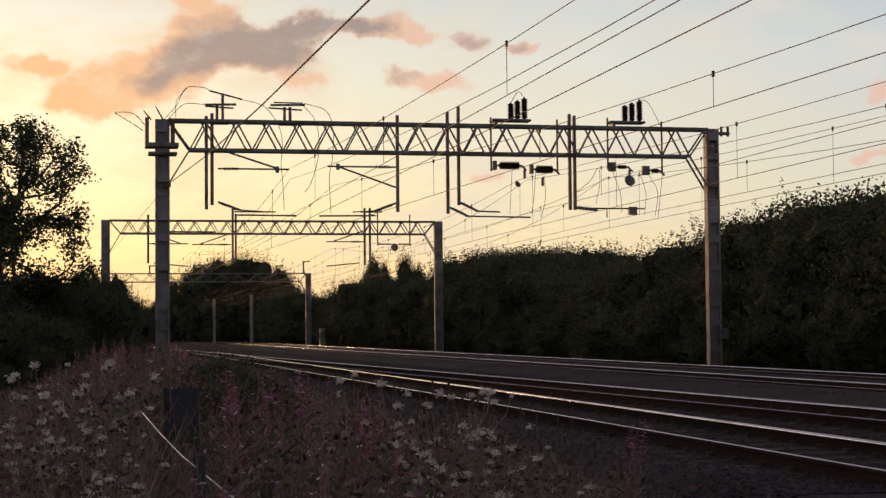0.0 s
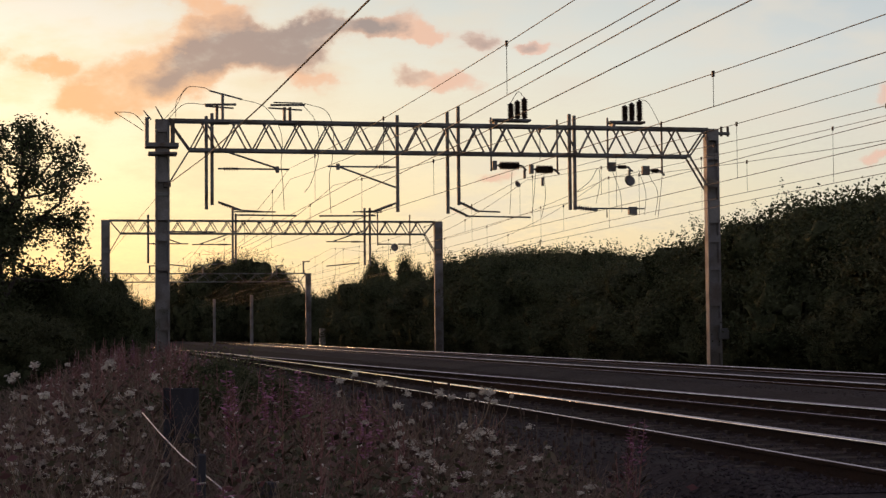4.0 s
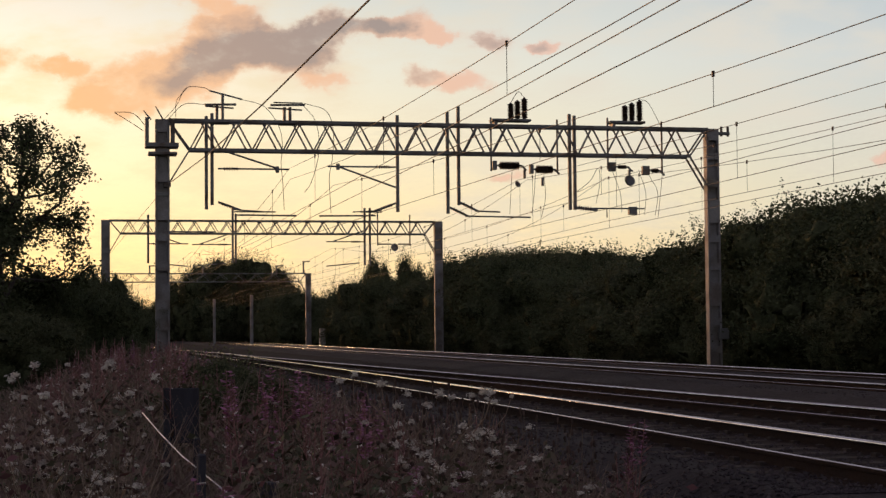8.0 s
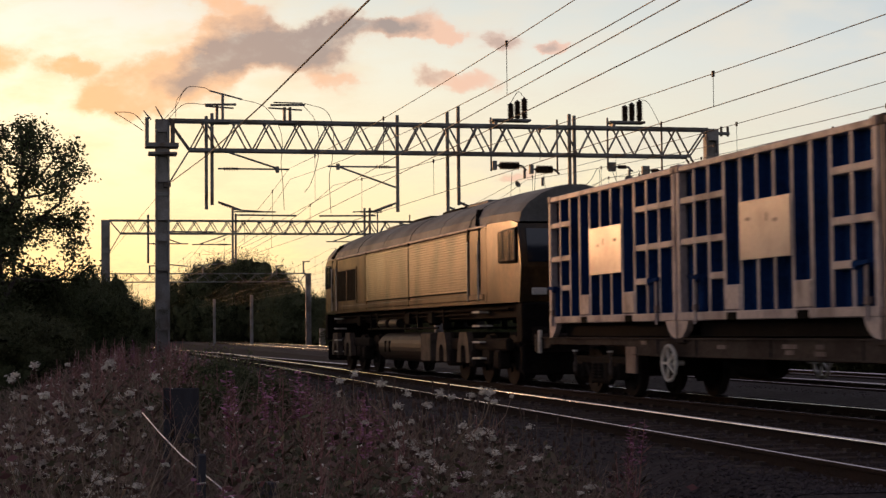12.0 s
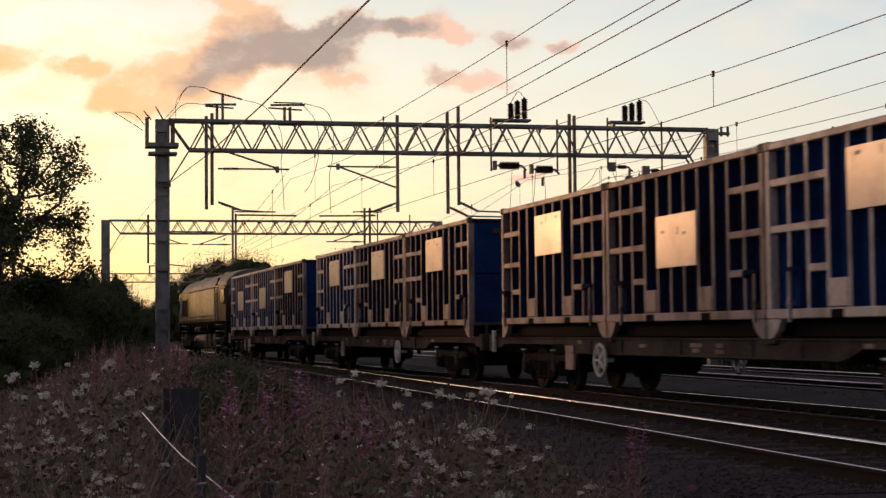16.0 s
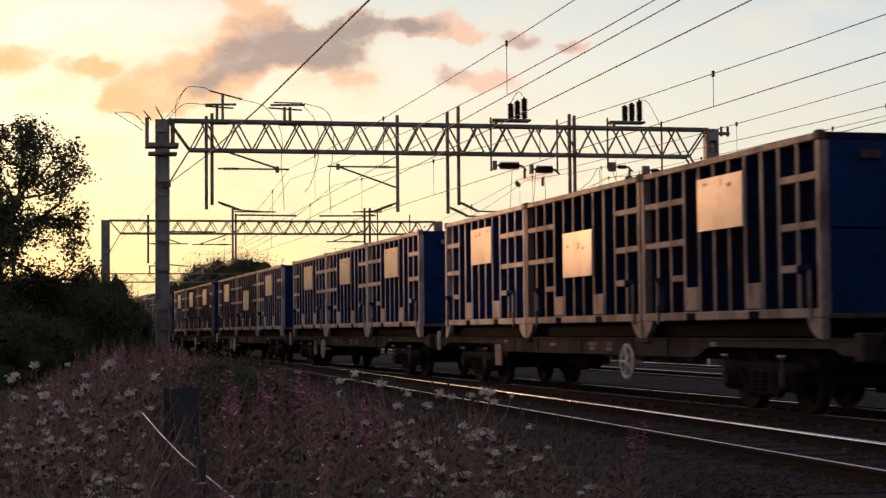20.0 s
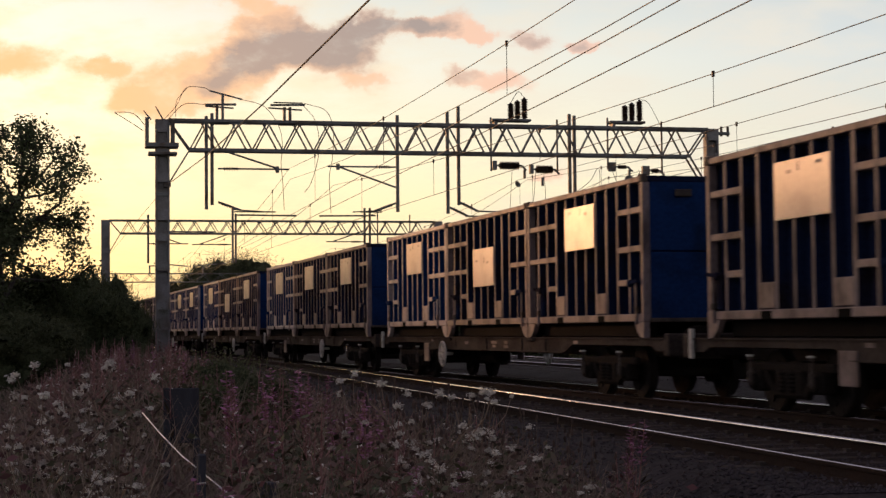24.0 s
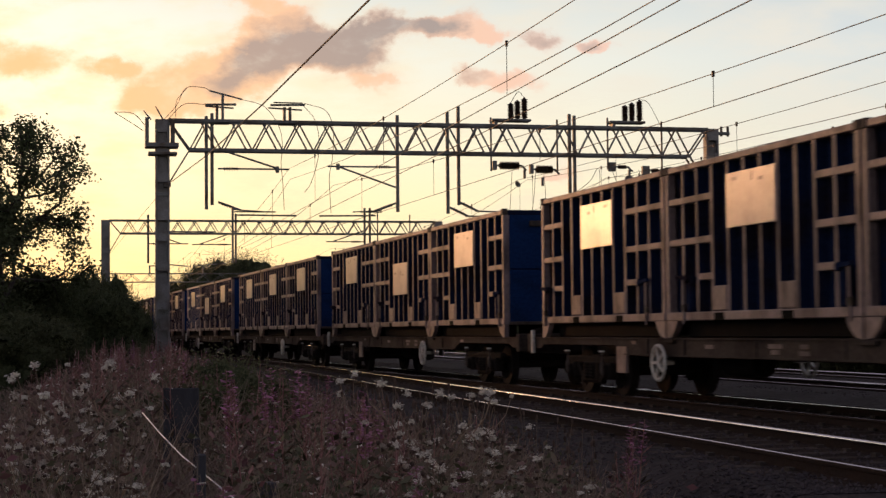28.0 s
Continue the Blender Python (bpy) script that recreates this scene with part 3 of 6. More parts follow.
def build_wagon(n):
    front = FRONT_0 + PITCH_W * n
    t = thing("flat_wagon", "grimy brown steel container flat wagon with spoked handbrake wheel", "wagon", group="wagons of the train")
    L = 18.42
    # solebars, deck cross members and end platforms
    for e in (-1, 1):
        bm = bmesh.new()
        # deep web in the middle, stepped up over the bogies, with flanges and stiffeners
        web = [(0.78, 1.0), (0.78, 0.80), (0.3, 0.80), (0.1, 0.88), (-3.7, 0.88), (-4.15, 0.73), (-L + 4.15, 0.73), (-L + 3.7, 0.88), (-L - 0.1, 0.88), (-L - 0.3, 0.80), (-L - 0.78, 0.80), (-L - 0.78, 1.0)]
        va, vb = ([bm.verts.new((e * q, y, z)) for y, z in web] for q in (1.19, 1.15))
        for k in range(len(web)):
            j = (k + 1) % len(web)
            bm.faces.new((va[k], va[j], vb[j], vb[k]))
        bm.faces.new(va)
        bm.faces.new(vb[::-1])
        box(bm, e * 1.225, e * 1.08, -L - 0.78, 0.78, 0.985, 1.01)
        box(bm, e * 1.22, e * 1.08, -L + 4.15, -4.15, 0.722, 0.745)
        for y in (-5.2, -6.7, -9.2, -11.7, -13.2):
            box(bm, e * 1.215, e * 1.18, y - 0.012, y + 0.012, 0.74, 0.99)
        for y in (-6.15, -12.3):
            box(bm, e * 1.25, e * 1.18, y - 0.2, y + 0.2, 0.93, 1.0, bevel=0.01)
        part("solebar", bm, M_FRAME, t)
    for i in range(14):
        y = 0.4 - (L + 0.8) * i / 13
        part("cross_member", boxed(-1.06, 1.06, y - 0.09, y + 0.09, 0.86, 1.0, bevel=0.01), M_FRAME, t)
    part("centre_sill", boxed(-0.22, 0.22, -L - 0.7, 0.7, 0.66, 0.98, bevel=0.02), M_FRAME, t)
    for y in (0.85, -L - 0.85):
        part("headstock", boxed(-1.25, 1.25, y - 0.1, y + 0.1, 0.72, 1.08, bevel=0.02), M_FRAME, t)
        s = 1 if y > 0 else -1
        for x in (-0.87, 0.87):
            bm = rod(bmesh.new(), (x, y, 0.98), (x, y + s * 0.26, 0.98), 0.09, seg=10)
            rod(bm, (x, y + s * 0.26, 0.98), (x, y + s * 0.30, 0.98), 0.22, seg=16)
            part("buffer", bm, M_BOGIE, t)
        part("coupler", boxed(-0.1, 0.1, y, y + s * 0.36, 0.78, 0.96, bevel=0.03), M_BOGIE, t)
    for yc in (-2.2, -L + 2.2):
        bogie(t, yc, 1.8, 0.42)
        for s in (-0.9, 0.9):
            wheelset(t, yc + s, 0.42)
    for e in (-1, 1):
        # handbrake wheel, label plates, brake pipes
        bm = bmesh.new()
        x = e * 1.3
        y = (-5.9 if n in (5, 6, 8, 2, -1) else -11.7)
        ring = [(x, y + 0.27 * math.cos(k * math.tau / 20), 0.62 + 0.27 * math.sin(k * math.tau / 20)) for k in range(21)]
        tube(bm, ring, 0.03, 6)
        for k in range(5):
            g = k * math.tau / 5
            bar(bm, (x, y, 0.62), (x, y + 0.27 * math.cos(g), 0.62 + 0.27 * math.sin(g)), 0.042)
        rod(bm, (x - e * 0.25, y, 0.62), (x + e * 0.02, y, 0.62), 0.04)
        part("handbrake_wheel", bm, M_PALE, t, "pale spoked handbrake wheel")
        part("label_plate", boxed(x - 0.02 - e * 0.1, x + 0.02 - e * 0.1, -4.3, -3.85, 0.42, 0.86, bevel=0.005), M_RIB_DIRTY, t, "pale data plate")
        for yp, hw, zp in ((-7.6, 0.13, 0.88), (-9.75, 0.2, 0.90), (-9.75, 0.12, 0.82), (-10.6, 0.11, 0.90), (-10.6, 0.14, 0.81), (-4.6, 0.1, 0.93), (-14.9, 0.12, 0.92)):
            part("label_plate", boxed(e * 1.198, e * 1.185, yp - hw, yp + hw, zp - 0.03, zp + 0.03), M_RIB_DIRTY, t, "small pale painted data panel")
        part("lamp_iron", boxed(e * 1.2, e * 1.27, 0.6, 0.68, 0.7, 1.15, bevel=0.01), M_PALE, t, "white corner bracket")
        for yb in (-1.3, -3.1, -L + 1.3, -L + 3.1):
            bm = lathe(bmesh.new(), [(0.02, 0.36), (0.045, 0.40), (0.048, 0.54), (0.022, 0.60), (0.018, 0.70), (0.045, 0.72), (0.045, 0.76)], Matrix.Translation((e * 1.20, yb, 0)), 8)
            part("spring_hanger", bm, M_YOKE, t, "dusty bottle-shaped suspension hanger")
            part("hanger_cap", boxed(e * 1.25, e * 1.17, yb - 0.05, yb + 0.05, 0.755, 0.785, bevel=0.008), M_PALE, t, "pale hanger cap")
    part("brake_reservoir", rod(bmesh.new(), (-0.5, -8.0, 0.62), (-0.5, -6.9, 0.62), 0.2, seg=14), M_UNDER, t)
    movers.append((t, front, 0.0))
    clean = {8: (1, 1, 0), 7: (1, 0, 0), 6: (0, 0, 1), 5: (1, 1, 1), 4: (1, 0, 0), 3: (1, 0, 0), 2: (1, 0, 0)}.get(n, (0, 0, 0))
    for i in range(3):
        low = n % 2 == 0 and i == 1 or n == 8 and i == 0
        kind = (2 if low else 0) + (0 if clean[i] else 1)
        c = container_parts(t, 0, kind)
        # the leading box of each wagon stands the other way round
        movers.append((c, front - 6.08, 180.0) if i == 0 else (c, front - 6.145 * i, 0.0))
    return t


def build_loco():
    t = thing("diesel_locomotive", "gold-yellow diesel locomotive with side louvres and sooty grey roof", "locomotive")
    FRONT = 120.5
    w = 1.32
    y0, y1 = -0.5, -21.15
    # body side: section with sloped cantrail
    side = [(w, 1.72), (w, 3.32), (w - 0.10, 3.40), (-w + 0.10, 3.40), (-w, 3.32), (-w, 1.72)]
    part("body", extrude_profile(side, y0 - 2.5, y1 + 2.2), M_YELLOW, t, "gold-yellow painted body side")
    roof = [(w - 0.02, 3.41), (w - 0.08, 3.58), (w - 0.22, 3.76), (w - 0.45, 3.92), (0.5, 4.08), (0.2, 4.14), (-0.2, 4.14), (-0.5, 4.08), (-w + 0.45, 3.92), (-w + 0.22, 3.76), (-w + 0.08, 3.58), (-w + 0.02, 3.41)]
    part("roof", extrude_profile(roof, y0 - 2.05, y1 + 2.05), M_ROOF, t, "sooty grey roof")
    for s, ya in ((1, y0), (-1, y1)):
        # cab: sloping windscreen, tapering nose
        bm = bmesh.new()
        e = -s
        # side outline from the lower nose up to the windscreen's head and back
        sec = [(0.12, 1.72, 1.25), (0.0, 2.42, 1.25), (0.17, 3.30, 1.26), (0.5, 3.38, 1.29), (2.52, 3.40, w), (2.52, 1.72, w)]
        va = [bm.verts.new((-ww, ya + e * dy, z)) for dy, z, ww in sec]
        vb = [bm.verts.new((ww, ya + e * dy, z)) for dy, z, ww in sec]
        for k in range(6):
            bm.faces.new((va[k], va[(k + 1) % 6], vb[(k + 1) % 6], vb[k]))
        bm.faces.new(va)
        bm.faces.new(vb[::-1])
        part("cab", bm, M_YELLOW, t, "gold-yellow driving cab")
        bm = bmesh.new()
        half = [(1.27, 3.36), (1.23, 3.55), (1.07, 3.74), (0.78, 3.93), (0.45, 4.06), (0.15, 4.12)]
        prof = half + [(-x, z) for x, z in reversed(half)]
        lift = 0.80 if s > 0 else 1.0
        pa = [bm.verts.new((x * 0.97, ya + e * 0.12, 3.28 + (z - 3.30) * lift)) for x, z in prof]
        pb = [bm.verts.new((x * 0.995, ya + e * 0.5, 3.33 + (z - 3.33) * (0.96 if s > 0 else 1.0))) for x, z in prof]
        pc = [bm.verts.new((x * 1.02, ya + e * 2.1, z + 0.03)) for x, z in prof]
        for p, q in ((pa, pb), (pb, pc)):
            for k in range(len(prof)):
                j = (k + 1) % len(prof)
                bm.faces.new((p[k], p[j], q[j], q[k]))
        bm.faces.new(pa)
        bm.faces.new(list(reversed(pc)))
        part("cab_roof", bm, M_ROOF, t, "grey cab roof")
        # windscreen panes on the slope
        for sx in (-1, 1):
            bm = bmesh.new()
            q = [(sx * 0.1, 0.025, 2.52), (sx * 1.1, 0.025, 2.52), (sx * 1.1, 0.15, 3.2), (sx * 0.1, 0.15, 3.2)]
            f = [bm.verts.new((x, ya + e * (dy - 0.03), z)) for x, dy, z in q]
            g = [bm.verts.new((x, ya + e * (dy + 0.02), z)) for x, dy, z in q]
            bm.faces.new(f)
            bm.faces.new(list(reversed(g)))
            for k in range(4):
                bm.faces.new((f[k], f[(k + 1) % 4], g[(k + 1) % 4], g[k]))
            part("windscreen", bm, M_GLASS, t, "dark windscreen")
            # cab side windows, door, handrails
            ya2 = ya + e * (0.24 if s > 0 else 0.2)
            part("window_frame", boxed(sx * (w - 0.02), sx * (w - 0.1), ya2 - e * 0.02, ya2 + e * 1.38, 2.50, 3.24, bevel=0.03), M_BLACK, t, "dark rubber window frame")
            for k0, k1 in ((0.06, 0.36), (0.41, 0.83), (0.88, 1.22)):
                part("side_window", boxed(sx * (w - 0.008), sx * (w - 0.08), ya2 + e * k0, ya2 + e * k1, 2.55, 3.20, bevel=0.02), M_GLASS, t, "cab side window")
            d0, d1 = (1.57, 2.26) if s > 0 else (2.73, 3.55)
            part("cab_door", boxed(sx * (w + 0.008), sx * (w - 0.05), ya + e * (d0 + 0.05), ya + e * (d1 - 0.05), 1.74, 3.3, bevel=0.01), M_YELLOW, t, "gold-yellow cab door")
            part("door_hinge", boxed(sx * (w + 0.03), sx * w, ya + e * (d0 - 0.03), ya + e * (d0 + 0.16), 2.08, 2.26, bevel=0.01), M_BLACK, t, "black door hinge")
            part("door_hinge", boxed(sx * (w + 0.03), sx * w, ya + e * (d0 - 0.03), ya + e * (d0 + 0.16), 2.62, 2.80, bevel=0.01), M_BLACK, t, "black door hinge")
            # raised black strips stand in for the shade inside the handrail recesses
            for d in (d0, d1):
                part("door_recess", boxed(sx * (w + 0.011), sx * (w - 0.03), ya + e * (d - 0.045), ya + e * (d + 0.045), 2.0, 3.34), M_BLACK, t, "black strip for the shaded handrail recess")
                part("handrail", rod(bmesh.new(), (sx * (w + 0.03), ya + e * d, 1.8), (sx * (w + 0.03), ya + e * d, 3.1), 0.018), M_PALE, t)
            for zz in (0.55, 0.9, 1.25, 1.55):
                part("footstep", boxed(sx * 1.0, sx * 1.3, ya + e * (d0 + 0.12), ya + e * (d1 - 0.14), zz - 0.02, zz + 0.02), M_PALE, t, "pale cab step")
        for sx in (-1, 1):
            bm = bmesh.new()
            d0 = 1.57 if s > 0 else 2.8
            bar(bm, (sx * (w - 0.02), ya + e * d0, 3.42), (sx * (w - 0.2), ya + e * (d0 + 0.5), 3.78), 0.12, 0.05)
            bar(bm, (sx * (w - 0.02), ya + e * (d0 + 0.2), 3.44), (sx * (w - 0.2), ya + e * (d0 + 0.7), 3.79), 0.05, 0.05)
            part("roof_gutter", bm, M_BLACK, t, "black sloping rain strip")
        part("buffer_beam", boxed(-1.25, 1.25, ya + e * 0.35, ya - e * 0.02, 0.9, 1.7, bevel=0.03), M_UNDER, t, "dark buffer beam")
        part("snow_plough", boxed(-1.2, 1.2, ya + e * 0.3, ya + e * 0.12, 0.25, 0.85, bevel=0.05), M_UNDER, t)
        for x in (-0.87, 0.87):
            bm = rod(bmesh.new(), (x, ya, 1.06), (x, ya + s * 0.4, 1.06), 0.1, seg=10)
            box(bm, x - 0.3, x + 0.3, ya + s * 0.4, ya + s * 0.45, 0.9, 1.22, bevel=0.03)
            part("buffer", bm, M_BOGIE, t)
            part("lamp_cluster", boxed(x - 0.16, x + 0.16, ya + s * 0.02, ya - s * 0.02, 1.85, 2.0, bevel=0.02), M_PALE, t)
    for sx in (-1, 1):
        X0, X1 = sx * (w + 0.006), sx * (w - 0.05)
        # black radiator grilles and framing near the front
        for a, b in ((2.95, 4.22), (4.30, 5.58)):
            part("radiator_grille", boxed(X0, X1, -b, -a, 2.07, 2.98, bevel=0.01), M_BLACK, t, "black mesh radiator grille")
        bm = bmesh.new()
        for a, b, c, d in ((2.88, 2.95, 2.0, 3.05), (4.22, 4.30, 2.0, 3.05), (5.58, 5.68, 2.0, 3.05)):
            box(bm, sx * (w + 0.02), X1, -b, -a, c, d)
        for zz in (2.03, 3.02):
            box(bm, sx * (w + 0.02), X1, -5.68, -2.88, zz - 0.04, zz + 0.04)
        part("grille_frame", bm, M_YELLOW, t)
        part("access_door", boxed(sx * (w + 0.012), X1, -6.85, -5.95, 1.98, 3.28, bevel=0.01), M_YELLOW, t, "plain gold access door")
        # louvred panels, every blade its own strip
        for a, b in ((7.02, 12.0), (12.12, 17.5)):
            # black sheet puts the shade of the gaps behind the blades
            part("louvre_backing", boxed(sx * (w + 0.002), X1, -b, -a, 1.98, 3.3), M_BLACK, t)
            for i in range(22):
                z = 2.02 + i * 0.058
                bm = bmesh.new()
                v = [bm.verts.new((sx * (w + dx), y, z + dz)) for y in (-b, -a) for dx, dz in ((0.004, -0.004), (0.026, 0.0), (0.022, 0.040), (0.004, 0.046))]
                for k in range(4):
                    bm.faces.new((v[k], v[(k + 1) % 4], v[4 + (k + 1) % 4], v[4 + k]))
                bm.faces.new(v[:4])
                bm.faces.new(v[4:][::-1])
                part("louvre_blade", bm, M_YELLOW, t)
        for y in (7.0, 12.06, 17.6):
            part("body_post", boxed(sx * (w + 0.03), X1, -y - 0.05, -y + 0.05, 1.78, 3.38, bevel=0.01), M_UNDER if y > 10 else M_YELLOW, t)
        part("sole_strip", boxed(sx * (w + 0.03), X1, y1 + 2.4, y0 - 2.9, 1.80, 1.93, bevel=0.015), M_YELLOW, t, "gold lower edge strip")
        part("gutter", boxed(sx * (w + 0.015), X1, y1 + 2.2, y0 - 2.3, 3.35, 3.40, bevel=0.01), M_RIB, t)
        part("underframe", boxed(sx * 1.06, sx * 0.8, y1 + 0.8, y0 - 0.8, 1.40, 1.72, bevel=0.02), M_UNDER, t, "dark oily underframe")
        for zz, r, a, b in ((1.60, 0.03, 2.6, 20.0), (1.50, 0.022, 5.0, 17.0), (1.22, 0.028, 6.4, 14.2)):
            part("air_pipe", rod(bmesh.new(), (sx * 1.14, -b, zz), (sx * 1.14, -a, zz), r, seg=8), M_UNDER, t, "oily air pipe")
        for y in (6.9, 7.7, 11.0, 12.3, 14.8):
            part("pipe_bracket", boxed(sx * 1.18, sx * 1.05, -y - 0.05, -y + 0.05, 1.18, 1.66, bevel=0.01), M_UNDER, t)
        for y in (5.4, 11.4, 13.7):
            part("sand_box", boxed(sx * 1.22, sx * 0.95, -y - 0.22, -y + 0.22, 1.32, 1.62, bevel=0.03), M_UNDER, t, "dark sand box")
        for y in (8.4, 9.7):
            part("air_reservoir", rod(bmesh.new(), (sx * 1.1, -y - 0.45, 1.36), (sx * 1.1, -y + 0.45, 1.36), 0.12, seg=12), M_TANK, t, "dusty air cylinder")
        part("battery_box", boxed(sx * 1.3, sx * 0.7, -14.05, -13.1, 0.42, 1.1, bevel=0.02), M_YOKE, t, "pale equipment box")
        for yb in (3.1, 15.9):
            for k in (-0.95, 0.95):
                # spring yoke: an arch of worn plate with splayed legs
                outer = [(-0.52, 0.44), (-0.44, 0.86), (-0.28, 1.12), (0.28, 1.12), (0.44, 0.86), (0.52, 0.44)]
                inner = [(-0.22, 0.44), (-0.2, 0.70), (-0.12, 0.82), (0.12, 0.82), (0.2, 0.70), (0.22, 0.44)]
                bm = bmesh.new()
                ring = [[bm.verts.new((sx * x, -yb - k + p, q)) for p, q in row] for row in (outer, inner) for x in (1.27, 1.12)]
                for i in range(5):
                    bm.faces.new((ring[0][i], ring[0][i + 1], ring[2][i + 1], ring[2][i]))
                    bm.faces.new((ring[1][i], ring[1][i + 1], ring[3][i + 1], ring[3][i]))
                    bm.faces.new((ring[0][i], ring[0][i + 1], ring[1][i + 1], ring[1][i]))
                    bm.faces.new((ring[2][i], ring[2][i + 1], ring[3][i + 1], ring[3][i]))
                for i in (0, 5):
                    bm.faces.new((ring[0][i], ring[1][i], ring[3][i], ring[2][i]))
                part("spring_yoke", bm, M_YOKE, t, "dusty tan bogie spring yoke")
    prof = [(0.92 + 0.36 * math.cos(radians(g)), 0.74 + 0.37 * math.sin(radians(g))) for g in range(-90, 91, 15)]
    prof += [(-x, z) for x, z in reversed(prof)]
    part("fuel_tank", extrude_profile(prof, -13.0, -8.3), M_TANK, t, "rounded dusty brown fuel tank", smooth=False)
    for sx in (-1, 1):
        for y in (9.1, 9.6):
            part("tank_strap", boxed(sx * 1.29, sx * 1.2, -y - 0.05, -y + 0.05, 0.6, 0.9, bevel=0.01), M_BLACK, t)
    for k, y in enumerate((6.6, 9.8, 12.9, 15.2)):
        part("roof_hatch", boxed(-0.42, 0.42, -y - 0.9, -y + 0.9, 4.0, 4.165 + 0.008 * (k % 2), bevel=0.03), M_UNDER if 0 < k < 3 else M_ROOF, t, "dark raised roof hatch")
    # joints and rivet strips across the roof
    for y in (3.0, 5.75, 9.0, 12.06, 15.0, 17.6):
        strip = [(x * 1.004, z + 0.006) for x, z in roof]
        part("roof_joint", extrude_profile(strip, -y - 0.03, -y + 0.03), M_BLACK if y in (5.75, 12.06, 17.6) else M_ROOF, t)
    part("exhaust", boxed(-0.3, 0.3, -14.3, -13.6, 4.08, 4.21, bevel=0.03), M_BLACK, t)
    for y in (17.2, 17.7, 18.2):
        part("roof_vent", lathe(bmesh.new(), [(0.09, 3.98), (0.11, 4.1), (0.05, 4.16)], Matrix.Translation((0.55, -y, 0)), 10), M_ROOF, t)
    for yc in (-4.1, -17.3):
        for dy in (-1.9, 0, 1.9):
            wheelset(t, yc + dy, 0.53)
        for e in (-1, 1):
            bm = bmesh.new()
            x = e * 1.08
            box(bm, x - 0.08, x + 0.08, yc - 2.5, yc + 2.5, 0.72, 0.98, bevel=0.04)
            for dy in (-0.95, 0.95):
                box(bm, x - 0.07, x + 0.07, yc + dy - 0.3, yc + dy + 0.3, 0.42, 0.8, bevel=0.05)
            part("bogie_frame", bm, M_BOGIE, t)
            for dy in (-1.9, 0, 1.9):
                part("axle_box", boxed(x - 0.13, x + 0.16, yc + dy - 0.2, yc + dy + 0.2, 0.34, 0.74, bevel=0.05), M_BOGIE, t)
    movers.append((t, FRONT, 0.0))
    return t


# ---------------------------------------------------------------- overhead fittings and wires
def arc_pts(pts, n=8):
    """A smooth curve through a few points."""
    P = [Vector(p) for p in pts]
    P = [2 * P[0] - P[1]] + P + [2 * P[-1] - P[-2]]
    out_ = []
    for i in range(1, len(P) - 2):
        for k in range(n):
            t = k / n
            a, b, c, d = P[i - 1:i + 3]
            out_.append(0.5 * (2 * b + (c - a) * t + (2 * a - 5 * b + 4 * c - d) * t * t + (3 * b - a - 3 * c + d) * t ** 3))
    out_.append(P[-2])
    return out_


def jumper(t, pts, r=0.011):
    return part("jumper_cable", tube(bmesh.new(), arc_pts([(x, y, z) for x, y, z in pts]), r, 5), M_WIRE, t, "thin looping jumper cable")


